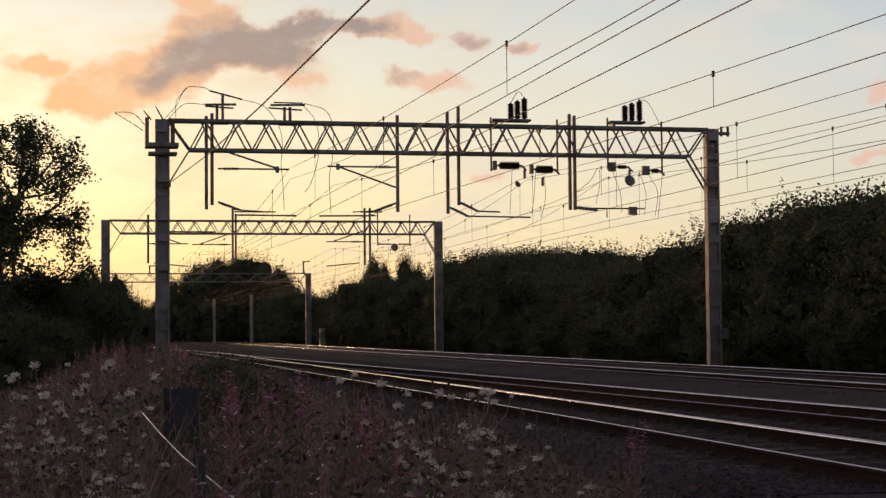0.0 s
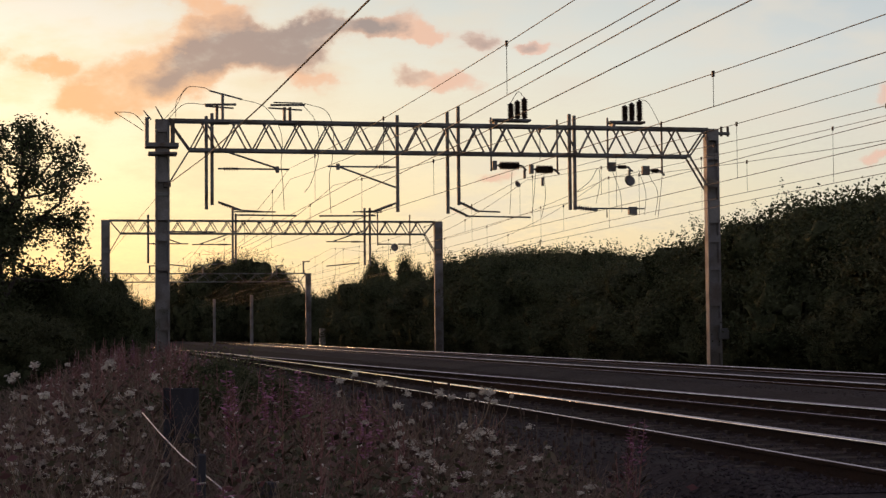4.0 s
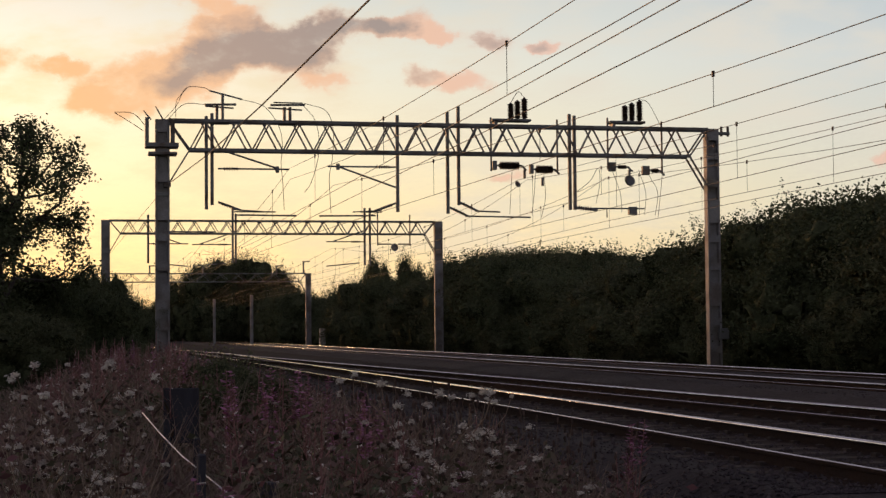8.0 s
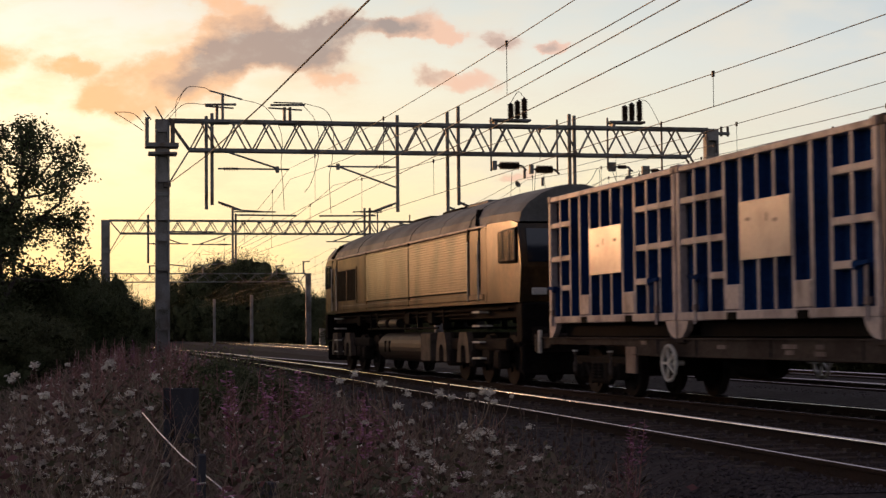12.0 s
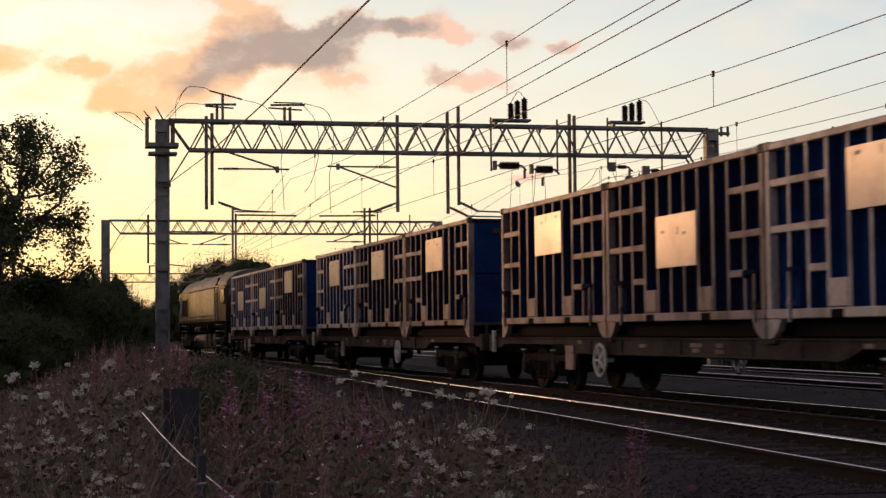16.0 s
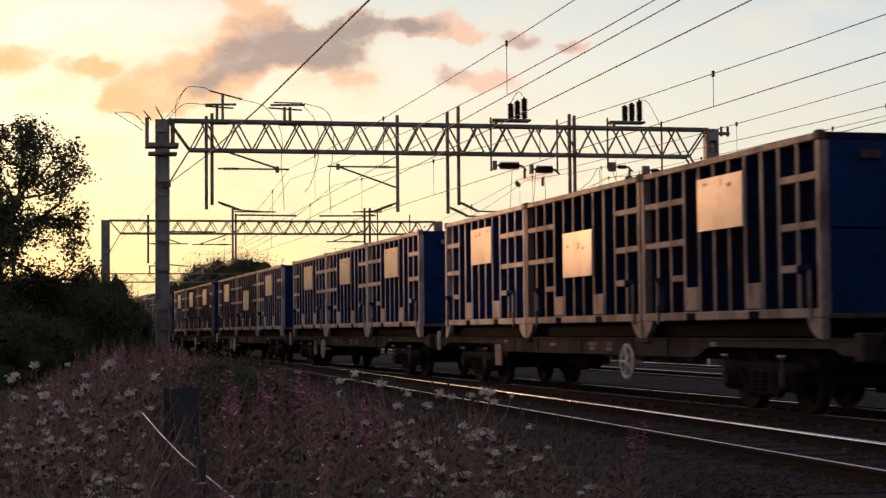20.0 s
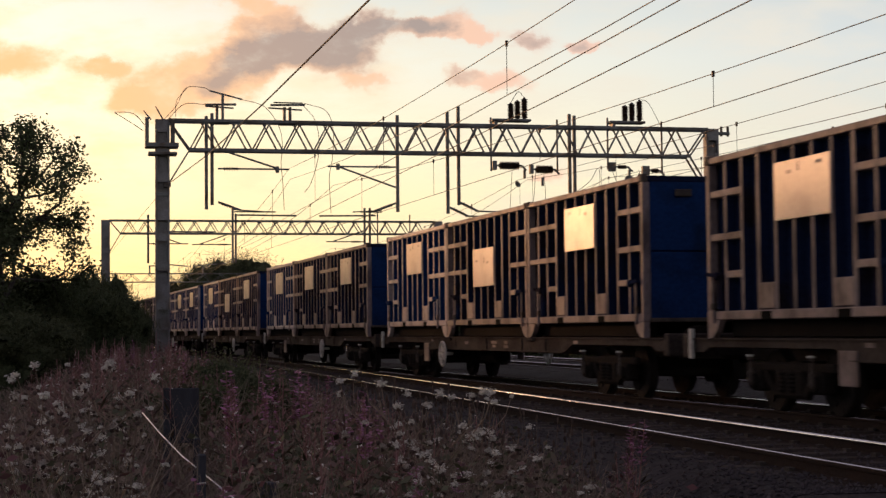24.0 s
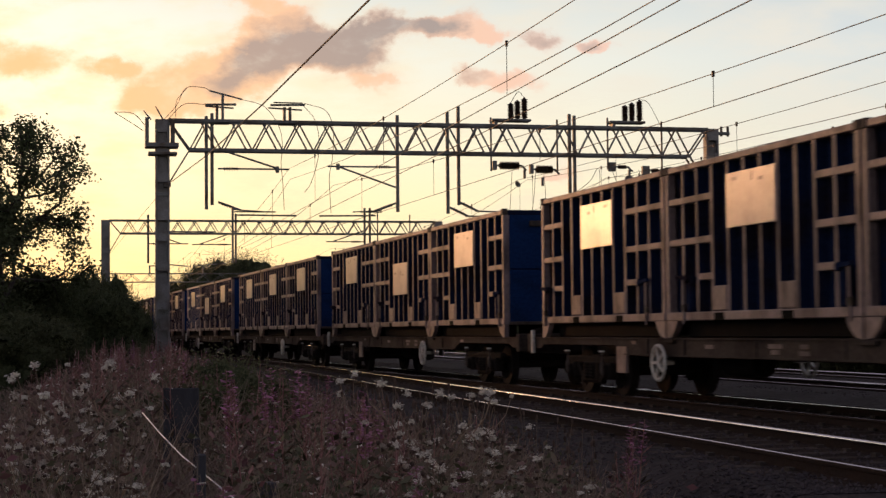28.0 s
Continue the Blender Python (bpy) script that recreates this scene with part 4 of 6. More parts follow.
def fit_portal_near(a):
    # switches on top of the beam
    for x, bars in ((4.52, ((4.13, 9.31, 5.23, 9.05, 0.05), (3.98, 8.83, 5.04, 8.87, 0.07), (4.0, 8.78, 4.95, 8.74, 0.05))),
                    (6.80, ((6.19, 8.86, 7.38, 8.90, 0.07), (6.12, 8.76, 7.28, 8.72, 0.05), (6.3, 8.95, 7.3, 8.96, 0.04)))):
        for dx in (-0.13, 0.06):
            part("switch_post", boxed(x + dx - 0.045, x + dx + 0.045, -0.1, 0.1, 8.3, 8.8 if dx < 0 or x > 5 else 9.2, bevel=0.008), M_STEEL, a)
        for x0, z0, x1, z1, w in bars:
            part("switch_arm", bar(bmesh.new(), (x0, -0.05, z0), (x1, 0.05, z1), w), M_STEEL, a)
        part("clamp", boxed(x - 0.3, x + 0.3, -0.3, 0.3, 8.2, 8.32, bevel=0.02), M_STEEL, a)
    jumper(a, [(2.62, 0, 8.3), (3.05, 0, 8.8), (3.35, 0, 9.38), (3.9, 0, 9.42), (4.2, 0, 9.3)])
    jumper(a, [(2.75, 0.1, 8.32), (3.3, 0.1, 8.85), (4.0, 0.1, 8.86)])
    jumper(a, [(3.02, 0.05, 8.4), (3.05, 0.05, 8.95), (3.4, 0.05, 9.4)])
    jumper(a, [(5.2, 0, 9.05), (6.0, 0, 8.8), (6.5, 0, 8.1), (6.6, 0, 7.4), (6.55, 0, 6.9), (6.6, 0, 6.3), (6.65, 0, 5.3)])
    jumper(a, [(7.3, 0, 8.9), (7.75, 0, 8.3), (7.85, 0, 7.3), (7.6, 0, 6.3), (7.35, 0, 5.9)])
    jumper(a, [(7.35, 0, 8.95), (8.1, 0, 8.7), (8.35, 0, 8.0), (8.3, 0, 7.0), (8.2, 0, 6.4), (8.25, 0, 5.2)])
    jumper(a, [(1.0, -0.1, 8.52), (1.6, -0.1, 8.48), (2.0, -0.1, 8.1)], 0.012)
    jumper(a, [(1.0, -0.1, 8.5), (1.5, -0.1, 8.2), (1.95, -0.1, 7.9)], 0.012)
    for x, z in ((2.35, 8.75), (1.95, 8.6)):
        part("spike", rod(bmesh.new(), (x + 0.25, 0, 8.3), (x, 0, z), 0.03, 0.015), M_STEEL, a)
    # triple upright insulators
    for x0, x1, xs in ((13.9, 15.3, (14.63, 14.87, 15.12)), (18.2, 19.5, (18.82, 19.08, 19.36))):
        part("insulator_shelf", boxed(x0, x1, -0.25, 0.25, 8.44, 8.52, bevel=0.01), M_STEEL, a)
        for k, x in enumerate(xs):
            insulator("insulator", a, (x, 0, 8.5), (x, 0, 9.12 + 0.1 * k), 0.125, 12)
        part("shelf_bracket", boxed(x0 + 0.1, x0 + 0.2, -0.2, 0.2, 8.2, 8.46), M_STEEL, a)
    jumper(a, [(14.63, 0, 9.12), (14.9, 0, 9.5), (15.1, 0, 9.32)])
    jumper(a, [(19.36, 0, 9.32), (19.7, 0, 9.2), (20.15, 0, 8.4)])
    # horizontal tension insulators
    for x0, x1, z in ((13.97, 15.05, 6.9), (15.3, 16.25, 6.78), (18.2, 18.95, 6.9), (19.45, 20.15, 6.78)):
        part("insulator_bar", rod(bmesh.new(), (x0, 0, z), (x1, 0, z), 0.03), M_STEEL, a)
        big = x1 < 17
        insulator("insulator", a, (x0 + (0.16 if big else 0.3), 0, z), (x1 - 0.08, 0, z), 0.15 if big else 0.075, 12)
        part("end_clamp", boxed(x0 - 0.02, x0 + (0.12 if big else 0.24), -0.1, 0.1, z - 0.16, z + 0.16, bevel=0.02), M_STEEL, a)
        part("end_link", bar(bmesh.new(), (x1 - 0.06, 0, z), (x1 + 0.12, 0, z - 0.16), 0.06), M_STEEL, a)
    for x, z in ((15.1, 6.6), (15.75, 6.35), (18.95, 6.65)):
        part("clamp", boxed(x - 0.04, x + 0.04, -0.05, 0.05, z - 0.15, z + 0.15, bevel=0.01), M_STEEL, a)
    part("pulley", lathe(bmesh.new(), [(0.04, -0.05), (0.2, -0.04), (0.2, 0.04), (0.04, 0.05)], Matrix.Translation((18.97, 0, 6.42)) @ pose(0, 0, 0, 70, 0, 20), 14), M_STEEL, a, "round pulley disc")
    part("pulley", lathe(bmesh.new(), [(0.03, -0.04), (0.11, -0.03), (0.11, 0.03), (0.03, 0.04)], Matrix.Translation((14.85, 0, 6.25)) @ pose(0, 0, 0, 70, 0, 40), 12), M_STEEL, a)
    for pts in ([(14.65, 0, 6.7), (14.6, 0, 6.0), (14.55, 0, 5.2)], [(15.5, 0, 6.75), (15.45, 0, 6.0), (15.35, 0, 5.2)], [(15.8, 0, 6.6), (15.85, 0, 5.8), (15.7, 0, 5.1)],
                [(17.0, 0, 6.0), (17.5, 0, 6.4), (17.8, 0, 6.85), (17.85, 0, 6.3), (17.7, 0, 5.6)], [(18.3, 0, 6.8), (18.6, 0, 6.0), (18.65, 0, 5.3)], [(19.3, 0, 6.8), (19.55, 0, 6.0), (19.5, 0, 5.2)],
                [(19.7, 0, 6.6), (20.0, 0, 6.0), (19.9, 0, 5.2)], [(20.2, 0, 6.8), (20.1, 0, 5.9), (20.0, 0, 5.1)]):
        jumper(a, pts, 0.010)
    # cantilevers: strut with insulator, stay and lower registration arm
    for x, e, z, reach in ((4.42, 1, 6.68, 2.4), (10.5, -1, 6.8, 2.35)):
        part("strut", rod(bmesh.new(), (x, 0, z), (x + e * reach, 0, z + 0.0), 0.03), M_STEEL, a)
        insulator("insulator", a, (x + e * 0.15, 0, z), (x + e * 0.75, 0, z), 0.07, 6)
        part("stay", rod(bmesh.new(), (x, 0, 7.35 if e > 0 else 6.1), (x + e * 2.0, 0, z + (0.03 if e > 0 else 0)), 0.032), M_STEEL, a)
        part("clamp", boxed(x + e * 2.0 - 0.06, x + e * 2.0 + 0.06, -0.06, 0.06, z - 0.12, z + 0.1, bevel=0.02), M_STEEL, a)
        part("lower_bracket", bar(bmesh.new(), (x, 0, 5.55), (x + e * 0.75, 0, 5.28), 0.07), M_STEEL, a)
        insulator("insulator", a, (x + e * 0.1, 0, 5.5), (x + e * 0.6, 0, 5.33), 0.07, 5)
        part("registration_arm", rod(bmesh.new(), (x + e * 0.7, 0, 5.12), (x + e * 2.65, 0, 5.10), 0.028), M_STEEL, a)
        part("registration_arm", rod(bmesh.new(), (x + e * 0.5, 0, 5.3), (x + e * 1.5, 0, 5.24), 0.02), M_STEEL, a)
    for x, z, x1 in ((12.4, 5.42, 15.3), (12.75, 5.6, 14.2)):
        part("lower_bracket", bar(bmesh.new(), (x, 0, z), (x + 0.65, 0, z - 0.3), 0.07), M_STEEL, a)
        insulator("insulator", a, (x + 0.1, 0, z - 0.03), (x + 0.55, 0, z - 0.26), 0.075, 5)
        part("registration_arm", rod(bmesh.new(), (x + 0.55, 0, z - 0.3), (x1, 0, z - 0.33), 0.028), M_STEEL, a)
    part("lower_bracket", bar(bmesh.new(), (16.95, 0, 5.45), (17.75, 0, 5.35), 0.08), M_STEEL, a)
    insulator("insulator", a, (17.0, 0, 5.45), (17.6, 0, 5.38), 0.09, 6)
    part("registration_arm", rod(bmesh.new(), (17.5, 0, 5.42), (19.5, 0, 5.42), 0.028), M_STEEL, a)
    part("section_box", boxed(18.9, 19.2, -0.1, 0.1, 5.2, 5.48, bevel=0.02), M_STEEL, a, "small dark switch box")
    part("arm_hanger", rod(bmesh.new(), (18.1, 0, 5.42), (18.1, 0, 5.1), 0.02), M_STEEL, a)
    # stub bracket beyond the far mast, cable down the mast
    part("stub_arm", boxed(22.1, 22.75, -0.08, 0.08, 8.1, 8.2, bevel=0.01), M_STEEL, a)
    for x in (22.45, 22.7):
        part("stub_insulator", rod(bmesh.new(), (x, 0, 8.05), (x, 0, 8.4), 0.05), M_INSUL, a)
    part("mast_box", boxed(22.15, 22.5, -0.3, -0.1, 0.75, 1.15, bevel=0.02), M_STEEL, a, "small grey box on the mast")
    part("mast_collar", boxed(2.36, 2.78, -0.22, 0.22, 5.72, 5.84, bevel=0.01), M_STEEL, a)


def fit_portal_far(b, c):
    for x, z1, z0 in ((3.9, 8.5, 5.5), (9.11, 8.95, 5.5), (9.3, 8.6, 5.5), (17.47, 9.0, 5.35), (17.81, 9.0, 5.35)):
        drop_tube(b, x, z1, z0, 0.13)
    for x, z1, z0 in ((18.31, 8.75, 6.6), (20.4, 8.6, 6.6)):
        drop_tube(b, x, z1, z0, 0.08)
    for x, e, z in ((3.95, 1, 6.7), (9.0, -1, 6.66), (17.4, -1, 6.85)):
        part("strut", rod(bmesh.new(), (x, 0, z), (x + e * 2.4, 0, z), 0.035), M_STEEL, b)
        insulator("insulator", b, (x + e * 0.2, 0, z), (x + e * 0.9, 0, z), 0.09, 5)
        part("stay", rod(bmesh.new(), (x, 0, z + 0.7), (x + e * 2.0, 0, z), 0.035), M_STEEL, b)
        part("registration_arm", rod(bmesh.new(), (x + e * 0.3, 0, 5.5), (x + e * 2.4, 0, 5.3), 0.035), M_STEEL, b)
    for x0, x1, z in ((9.2, 11.8, 8.72), (9.3, 13.1, 8.5), (17.2, 18.6, 8.75), (5.0, 8.0, 7.45), (18.35, 19.2, 6.7), (19.6, 20.35, 6.7)):
        part("cross_arm", rod(bmesh.new(), (x0, 0, z), (x1, 0, z), 0.045), M_STEEL, b)
    part("pulley", lathe(bmesh.new(), [(0.05, -0.05), (0.25, -0.04), (0.25, 0.04), (0.05, 0.05)], Matrix.Translation((19.4, 0, 6.5)) @ pose(0, 0, 0, 80, 0, 20), 12), M_STEEL, b, "round pulley disc")
    for x, z in ((6.6, 8.1), (19.6, 8.1), (22.4, 8.55), (12.0, 8.0)):
        part("stub_post", boxed(x - 0.08, x + 0.08, -0.08, 0.08, 7.2, z), M_STEEL, c)
        part("stub_arm", boxed(x, x + 0.7, -0.05, 0.05, z - 0.1, z), M_STEEL, c)


def contact_line(label, at, z_contact, z_low, z_high, spans, droppers=True, r=0.008, lateral=0.0, stagger=0.2, phase=0.0, pitch=8.5):
    """Catenary of one track: messenger wire sagging between supports, contact wire, droppers."""
    t = thing("overhead_line", label, "overhead wire", group="overhead lines")
    mess, cont = [], []
    marks = []
    for k, (a, b) in enumerate(zip(spans, spans[1:])):
        n = 14
        for i in range(n + (b == spans[-1])):
            f = i / n
            s = a + (b - a) * f
            off = lateral + stagger * (1 - 2 * f) * (-1) ** k
            zc = z_low + (z_high - z_low) * (2 * f - 1) ** 2
            mess.append(at(off, s, zc))
            cont.append(at(off, s, z_contact))
        m = max(2, int((b - a) / pitch))
        for j in range(m):
            f = (j + 0.5) / m + phase / (b - a)
            off = lateral + stagger * (1 - 2 * f) * (-1) ** k
            marks.append((at(off, a + (b - a) * f, z_contact), at(off, a + (b - a) * f, z_low + (z_high - z_low) * (2 * f - 1) ** 2)))
    part("messenger_wire", tube(bmesh.new(), mess, r, 5), M_WIRE, t)
    part("contact_wire", tube(bmesh.new(), cont, r * 1.05, 5), M_WIRE, t)
    if droppers:
        for p, q in marks:
            if (p - EYE).length < 190:
                bm = tube(bmesh.new(), [p, q], 0.006, 4)
                box(bm, q.x - 0.02, q.x + 0.02, q.y - 0.02, q.y + 0.02, q.z - 0.05, q.z + 0.05)
                part("dropper", bm, M_WIRE, t)
    return t


def build_wires():
    line = lambda x0: (lambda o, s, z: on_line(x0 + o, s, z))
    train = lambda o, s, z: Vector((XT + o, s, z))
    spans = [-24, 56, 104, 172, 245, 330]
    contact_line("thin dark catenary wires over the near track", line(T1), 4.70, 5.29, 6.35, spans, droppers=False)
    contact_line("thin dark catenary wires raised over the near track", line(T1 - 0.1), 5.10, 5.92, 6.7, spans, lateral=0.05, phase=-0.55, pitch=11.4)
    contact_line("thin dark catenary wires over the freight track", train, 4.77, 5.26, 6.2, spans)
    contact_line("thin dark catenary wires over the third track", line(T3), 4.66, 5.77, 6.4, spans, phase=2.6)
    contact_line("thin dark catenary wires crossing over the third track", line(T3 + 0.6), 5.22, 5.38, 6.4, spans, stagger=0.5, phase=-3.8)
    contact_line("thin dark catenary wires over the far track", line(T4), 4.73, 5.92, 6.5, spans, phase=4.4)
    contact_line("thin dark catenary wires raised over the far track", line(T4 + 0.3), 4.97, 5.20, 6.5, spans, stagger=0.6, phase=1.0)
    # tail wire that runs down to the near-side mast
    t = thing("tail_wire", "thick dark tail wire anchored to the mast", "overhead wire")
    a, b = on_line(2.72, 55.9, 6.10), on_line(3.44, 20.0, 5.24)
    far = on_line(1.5, 104, 6.0)
    e = b + (b - a) * 0.75
    part("wire", tube(bmesh.new(), [e, b, b.lerp(a, 0.3) - Vector((0, 0, 0.13)), b.lerp(a, 0.6) - Vector((0, 0, 0.17)), a], 0.014, 6), M_WIRE, t)
    part("wire", tube(bmesh.new(), [a, far], 0.010, 5), M_WIRE, t)
    part("anchor", boxed(a.x - 0.12, a.x + 0.12, a.y - 0.1, a.y + 0.1, a.z - 0.08, a.z + 0.08, bevel=0.02), M_STEEL, t)


def build_lineside():
    for x, h, w in ((12.7, 4.8, 0.26), (16.4, 5.2, 0.30)):
        p = on_line(x, 166)
        t = thing("signal_post", "plain grey steel post between the distant tracks", "post", LINE @ pose(x, 166, -0.3), "grey posts between the tracks")
        part("shaft", boxed(-w / 2, w / 2, -w / 2, w / 2, 0, h, bevel=0.02), M_MAST, t)
        part("base", boxed(-w, w, -w, w, -0.2, 0.15, bevel=0.02), M_CONC, t)
    t = thing("equipment_cabinet", "small pale lineside equipment cabinet", "cabinet", LINE @ pose(23.5, 166, -0.45))
    part("body", boxed(-0.28, 0.28, -0.3, 0.3, 0.1, 1.95, bevel=0.02), M_PALE, t)
    part("door", boxed(-0.25, 0.25, -0.33, -0.3, 0.2, 1.85, bevel=0.01), M_PALE, t)
    part("plinth", boxed(-0.32, 0.32, -0.34, 0.34, -0.1, 0.12), M_CONC, t)


# ---------------------------------------------------------------- clouds
DARK_CLOUDS = [(0.380, 0.076, 0.072, 0.040), (0.440, 0.100, 0.078, 0.044), (0.512, 0.086, 0.068, 0.048), (0.555, 0.042, 0.042, 0.032), (0.615, 0.052, 0.050, 0.026),
               (0.325, 0.112, 0.060, 0.030), (0.265, 0.142, 0.040, 0.020), (0.665, 0.050, 0.040, 0.020), (0.838, 0.075, 0.045, 0.020), (0.715, 0.132, 0.045, 0.018),
               (0.930, 0.086, 0.030, 0.012), (-0.20, 0.20, 0.10, 0.03)]
WARM_CLOUDS = [(0.210, 0.150, 0.135, 0.046), (0.300, 0.105, 0.090, 0.048), (0.375, 0.045, 0.070, 0.030), (0.135, 0.190, 0.075, 0.026), (0.066, 0.118, 0.045, 0.020),
               (0.700, 0.046, 0.060, 0.030), (0.745, 0.066, 0.032, 0.018), (0.545, 0.152, 0.050, 0.018), (0.780, 0.150, 0.060, 0.020), (0.350, 0.004, 0.075, 0.018),
               (0.940, 0.088, 0.035, 0.014), (0.850, 0.315, 0.040, 0.012), (1.540, 0.272, 0.036, 0.013), (1.555, 0.165, 0.030, 0.018), (-0.10, 0.10, 0.12, 0.04)]


def build_clouds():
    """A far shell of thin evening cloud that turns slowly about the camera's place."""
    R, rows, cols = 3200.0, 24, 60
    root = Matrix.Translation(EYE)
    turn = CAM_POSE.to_3x3()
    k = math.tan(radians(29.91) / 2) / 0.784
    verts, uvs = [], []
    for j in range(rows + 1):
        for i in range(cols + 1):
            u, v = -1.4 + 4.2 * i / cols, -0.9 + 1.46 * j / rows
            d = (turn @ Vector(((u - 0.784) * k, (0.441 - v) * k, -1))).normalized()
            verts.append(d * R)
            uvs.append((u, v))
    n = cols + 1
    faces = [(j * n + i, j * n + i + 1, (j + 1) * n + i + 1, (j + 1) * n + i) for j in range(rows) for i in range(cols)]
    m = bpy.data.materials.new("evening_cloud")
    m.use_nodes = True
    t = m.node_tree
    t.nodes.clear()
    uvn = t.nodes.new("ShaderNodeUVMap")

    def math_node(op, a, b=None, c=None, clamp=False):
        q = t.nodes.new("ShaderNodeMath")
        q.operation, q.use_clamp = op, clamp
        for i, v in enumerate((a, b, c)):
            if isinstance(v, (int, float)):
                q.inputs[i].default_value = v
            elif v is not None:
                t.links.new(v, q.inputs[i])
        return q.outputs[0]

    def vec(op, a, b, c=None):
        q = t.nodes.new("ShaderNodeVectorMath")
        q.operation = op
        for i, v in enumerate((a, b, c)):
            if isinstance(v, tuple):
                q.inputs[i].default_value = v
            elif v is not None:
                t.links.new(v, q.inputs[i])
        return q

    def noise_of(scale, detail, stretch=(1, 1.6, 1), rough=0.55):
        mp = t.nodes.new("ShaderNodeMapping")
        mp.inputs["Scale"].default_value = stretch
        t.links.new(uvn.outputs[0], mp.inputs[0])
        q = t.nodes.new("ShaderNodeTexNoise")
        q.inputs["Scale"].default_value, q.inputs["Detail"].default_value, q.inputs["Roughness"].default_value = scale, detail, rough
        t.links.new(mp.outputs[0], q.inputs["Vector"])
        return q

    warp_noise = noise_of(11, 8, (1, 1.3, 1), 0.6)
    warp = vec("MULTIPLY_ADD", warp_noise.outputs["Color"], (0.13, 0.085, 0), (-0.065, -0.0425, 0))
    place = vec("ADD", uvn.outputs[0], warp.outputs[0]).outputs[0]

    def field(blobs):
        total = None
        for u, v, ru, rv in blobs:
            d = vec("MULTIPLY_ADD", place, (0.62 / ru, 0.62 / rv, 0), (-0.62 * u / ru, -0.62 * v / rv, 0)).outputs[0]
            q = vec("DOT_PRODUCT", d, d).outputs["Value"]
            w = math_node("SUBTRACT", 1.0, q)
            w = math_node("MAXIMUM", w, 0.0)
            w = math_node("MULTIPLY", w, w)
            total = w if total is None else math_node("ADD", total, w)
        return total

    dark, warm = field(DARK_CLOUDS), field(WARM_CLOUDS)
    place = vec("ADD", place, (-0.045, 0.030, 0)).outputs[0]
    sunward = math_node("ADD", field(DARK_CLOUDS), field(WARM_CLOUDS))
    puff = noise_of(13, 9, (1, 1.7, 1), 0.62).outputs[0]
    amount = math_node("MINIMUM", math_node("ADD", dark, warm), 1.0)
    amount = math_node("MULTIPLY_ADD", math_node("SUBTRACT", puff, 0.5), math_node("MULTIPLY_ADD", amount, 1.0, 0.4), amount)
    body = t.nodes.new("ShaderNodeMapRange")
    body.interpolation_type = "SMOOTHSTEP"
    body.inputs["From Min"].default_value, body.inputs["From Max"].default_value = 0.06, 1.05
    body.inputs["To Max"].default_value = 0.82
    t.links.new(amount, body.inputs[0])
    wisp = t.nodes.new("ShaderNodeMapRange")
    wisp.interpolation_type = "SMOOTHSTEP"
    wisp.inputs["From Min"].default_value, wisp.inputs["From Max"].default_value = 0.40, 0.68
    wisp.inputs["To Max"].default_value = 0.55
    t.links.new(noise_of(4.2, 6, (1, 2.6, 1)).outputs[0], wisp.inputs[0])
    alpha = math_node("MAXIMUM", body.outputs[0], wisp.outputs[0])

    def colour_mix(f, a, b):
        q = t.nodes.new("ShaderNodeMix")
        q.data_type = "RGBA"
        for s, v in ((q.inputs[0], f), (q.inputs[6], a), (q.inputs[7], b)):
            if isinstance(v, tuple):
                s.default_value = (*v, 1)
            else:
                t.links.new(v, s)
        return q.outputs[2]

    greyness = math_node("MULTIPLY_ADD", dark, 0.85, math_node("MULTIPLY_ADD", sunward, 0.28, math_node("MULTIPLY_ADD", puff, 1.3, -0.95)), clamp=True)
    sepuv = t.nodes.new("ShaderNodeSeparateXYZ")
    t.links.new(uvn.outputs[0], sepuv.inputs[0])
    # clouds near the sun are lit orange, those away from it pale cream and pink
    away = t.nodes.new("ShaderNodeMapRange")
    away.inputs["From Min"].default_value, away.inputs["From Max"].default_value = 0.05, 0.9
    t.links.new(sepuv.outputs[0], away.inputs[0])
    lit = colour_mix(away.outputs[0], (1.0, 0.50, 0.19), (0.84, 0.52, 0.40))
    grey = colour_mix(away.outputs[0], (0.42, 0.24, 0.18), (0.27, 0.22, 0.215))
    col = colour_mix(greyness, lit, grey)
    pale = colour_mix(away.outputs[0], (1.0, 0.74, 0.36), (0.80, 0.72, 0.60))
    col = colour_mix(math_node("GREATER_THAN", 0.02, body.outputs[0]), col, pale)
    soft = t.nodes.new("ShaderNodeMapRange")
    soft.inputs["From Max"].default_value = 0.62
    t.links.new(body.outputs[0], soft.inputs[0])
    col = colour_mix(soft.outputs[0], pale, col)
    em, tr, mx, out_ = (t.nodes.new(x) for x in ("ShaderNodeEmission", "ShaderNodeBsdfTransparent", "ShaderNodeMixShader", "ShaderNodeOutputMaterial"))
    t.links.new(col, em.inputs[0])
    t.links.new(alpha, mx.inputs[0])
    t.links.new(tr.outputs[0], mx.inputs[1])
    t.links.new(em.outputs[0], mx.inputs[2])
    t.links.new(mx.outputs[0], out_.inputs[0])
    ob = part("cloud_bank", (verts, faces), m)
    layer = ob.data.uv_layers.new(name="sky")
    for lp in ob.data.loops:
        layer.data[lp.index].uv = uvs[lp.vertex_index]
    tagged(ob, "thin evening clouds, grey with orange undersides, drifting slowly", "clouds", kind="structure")
    ob.matrix_basis = root
    return ob


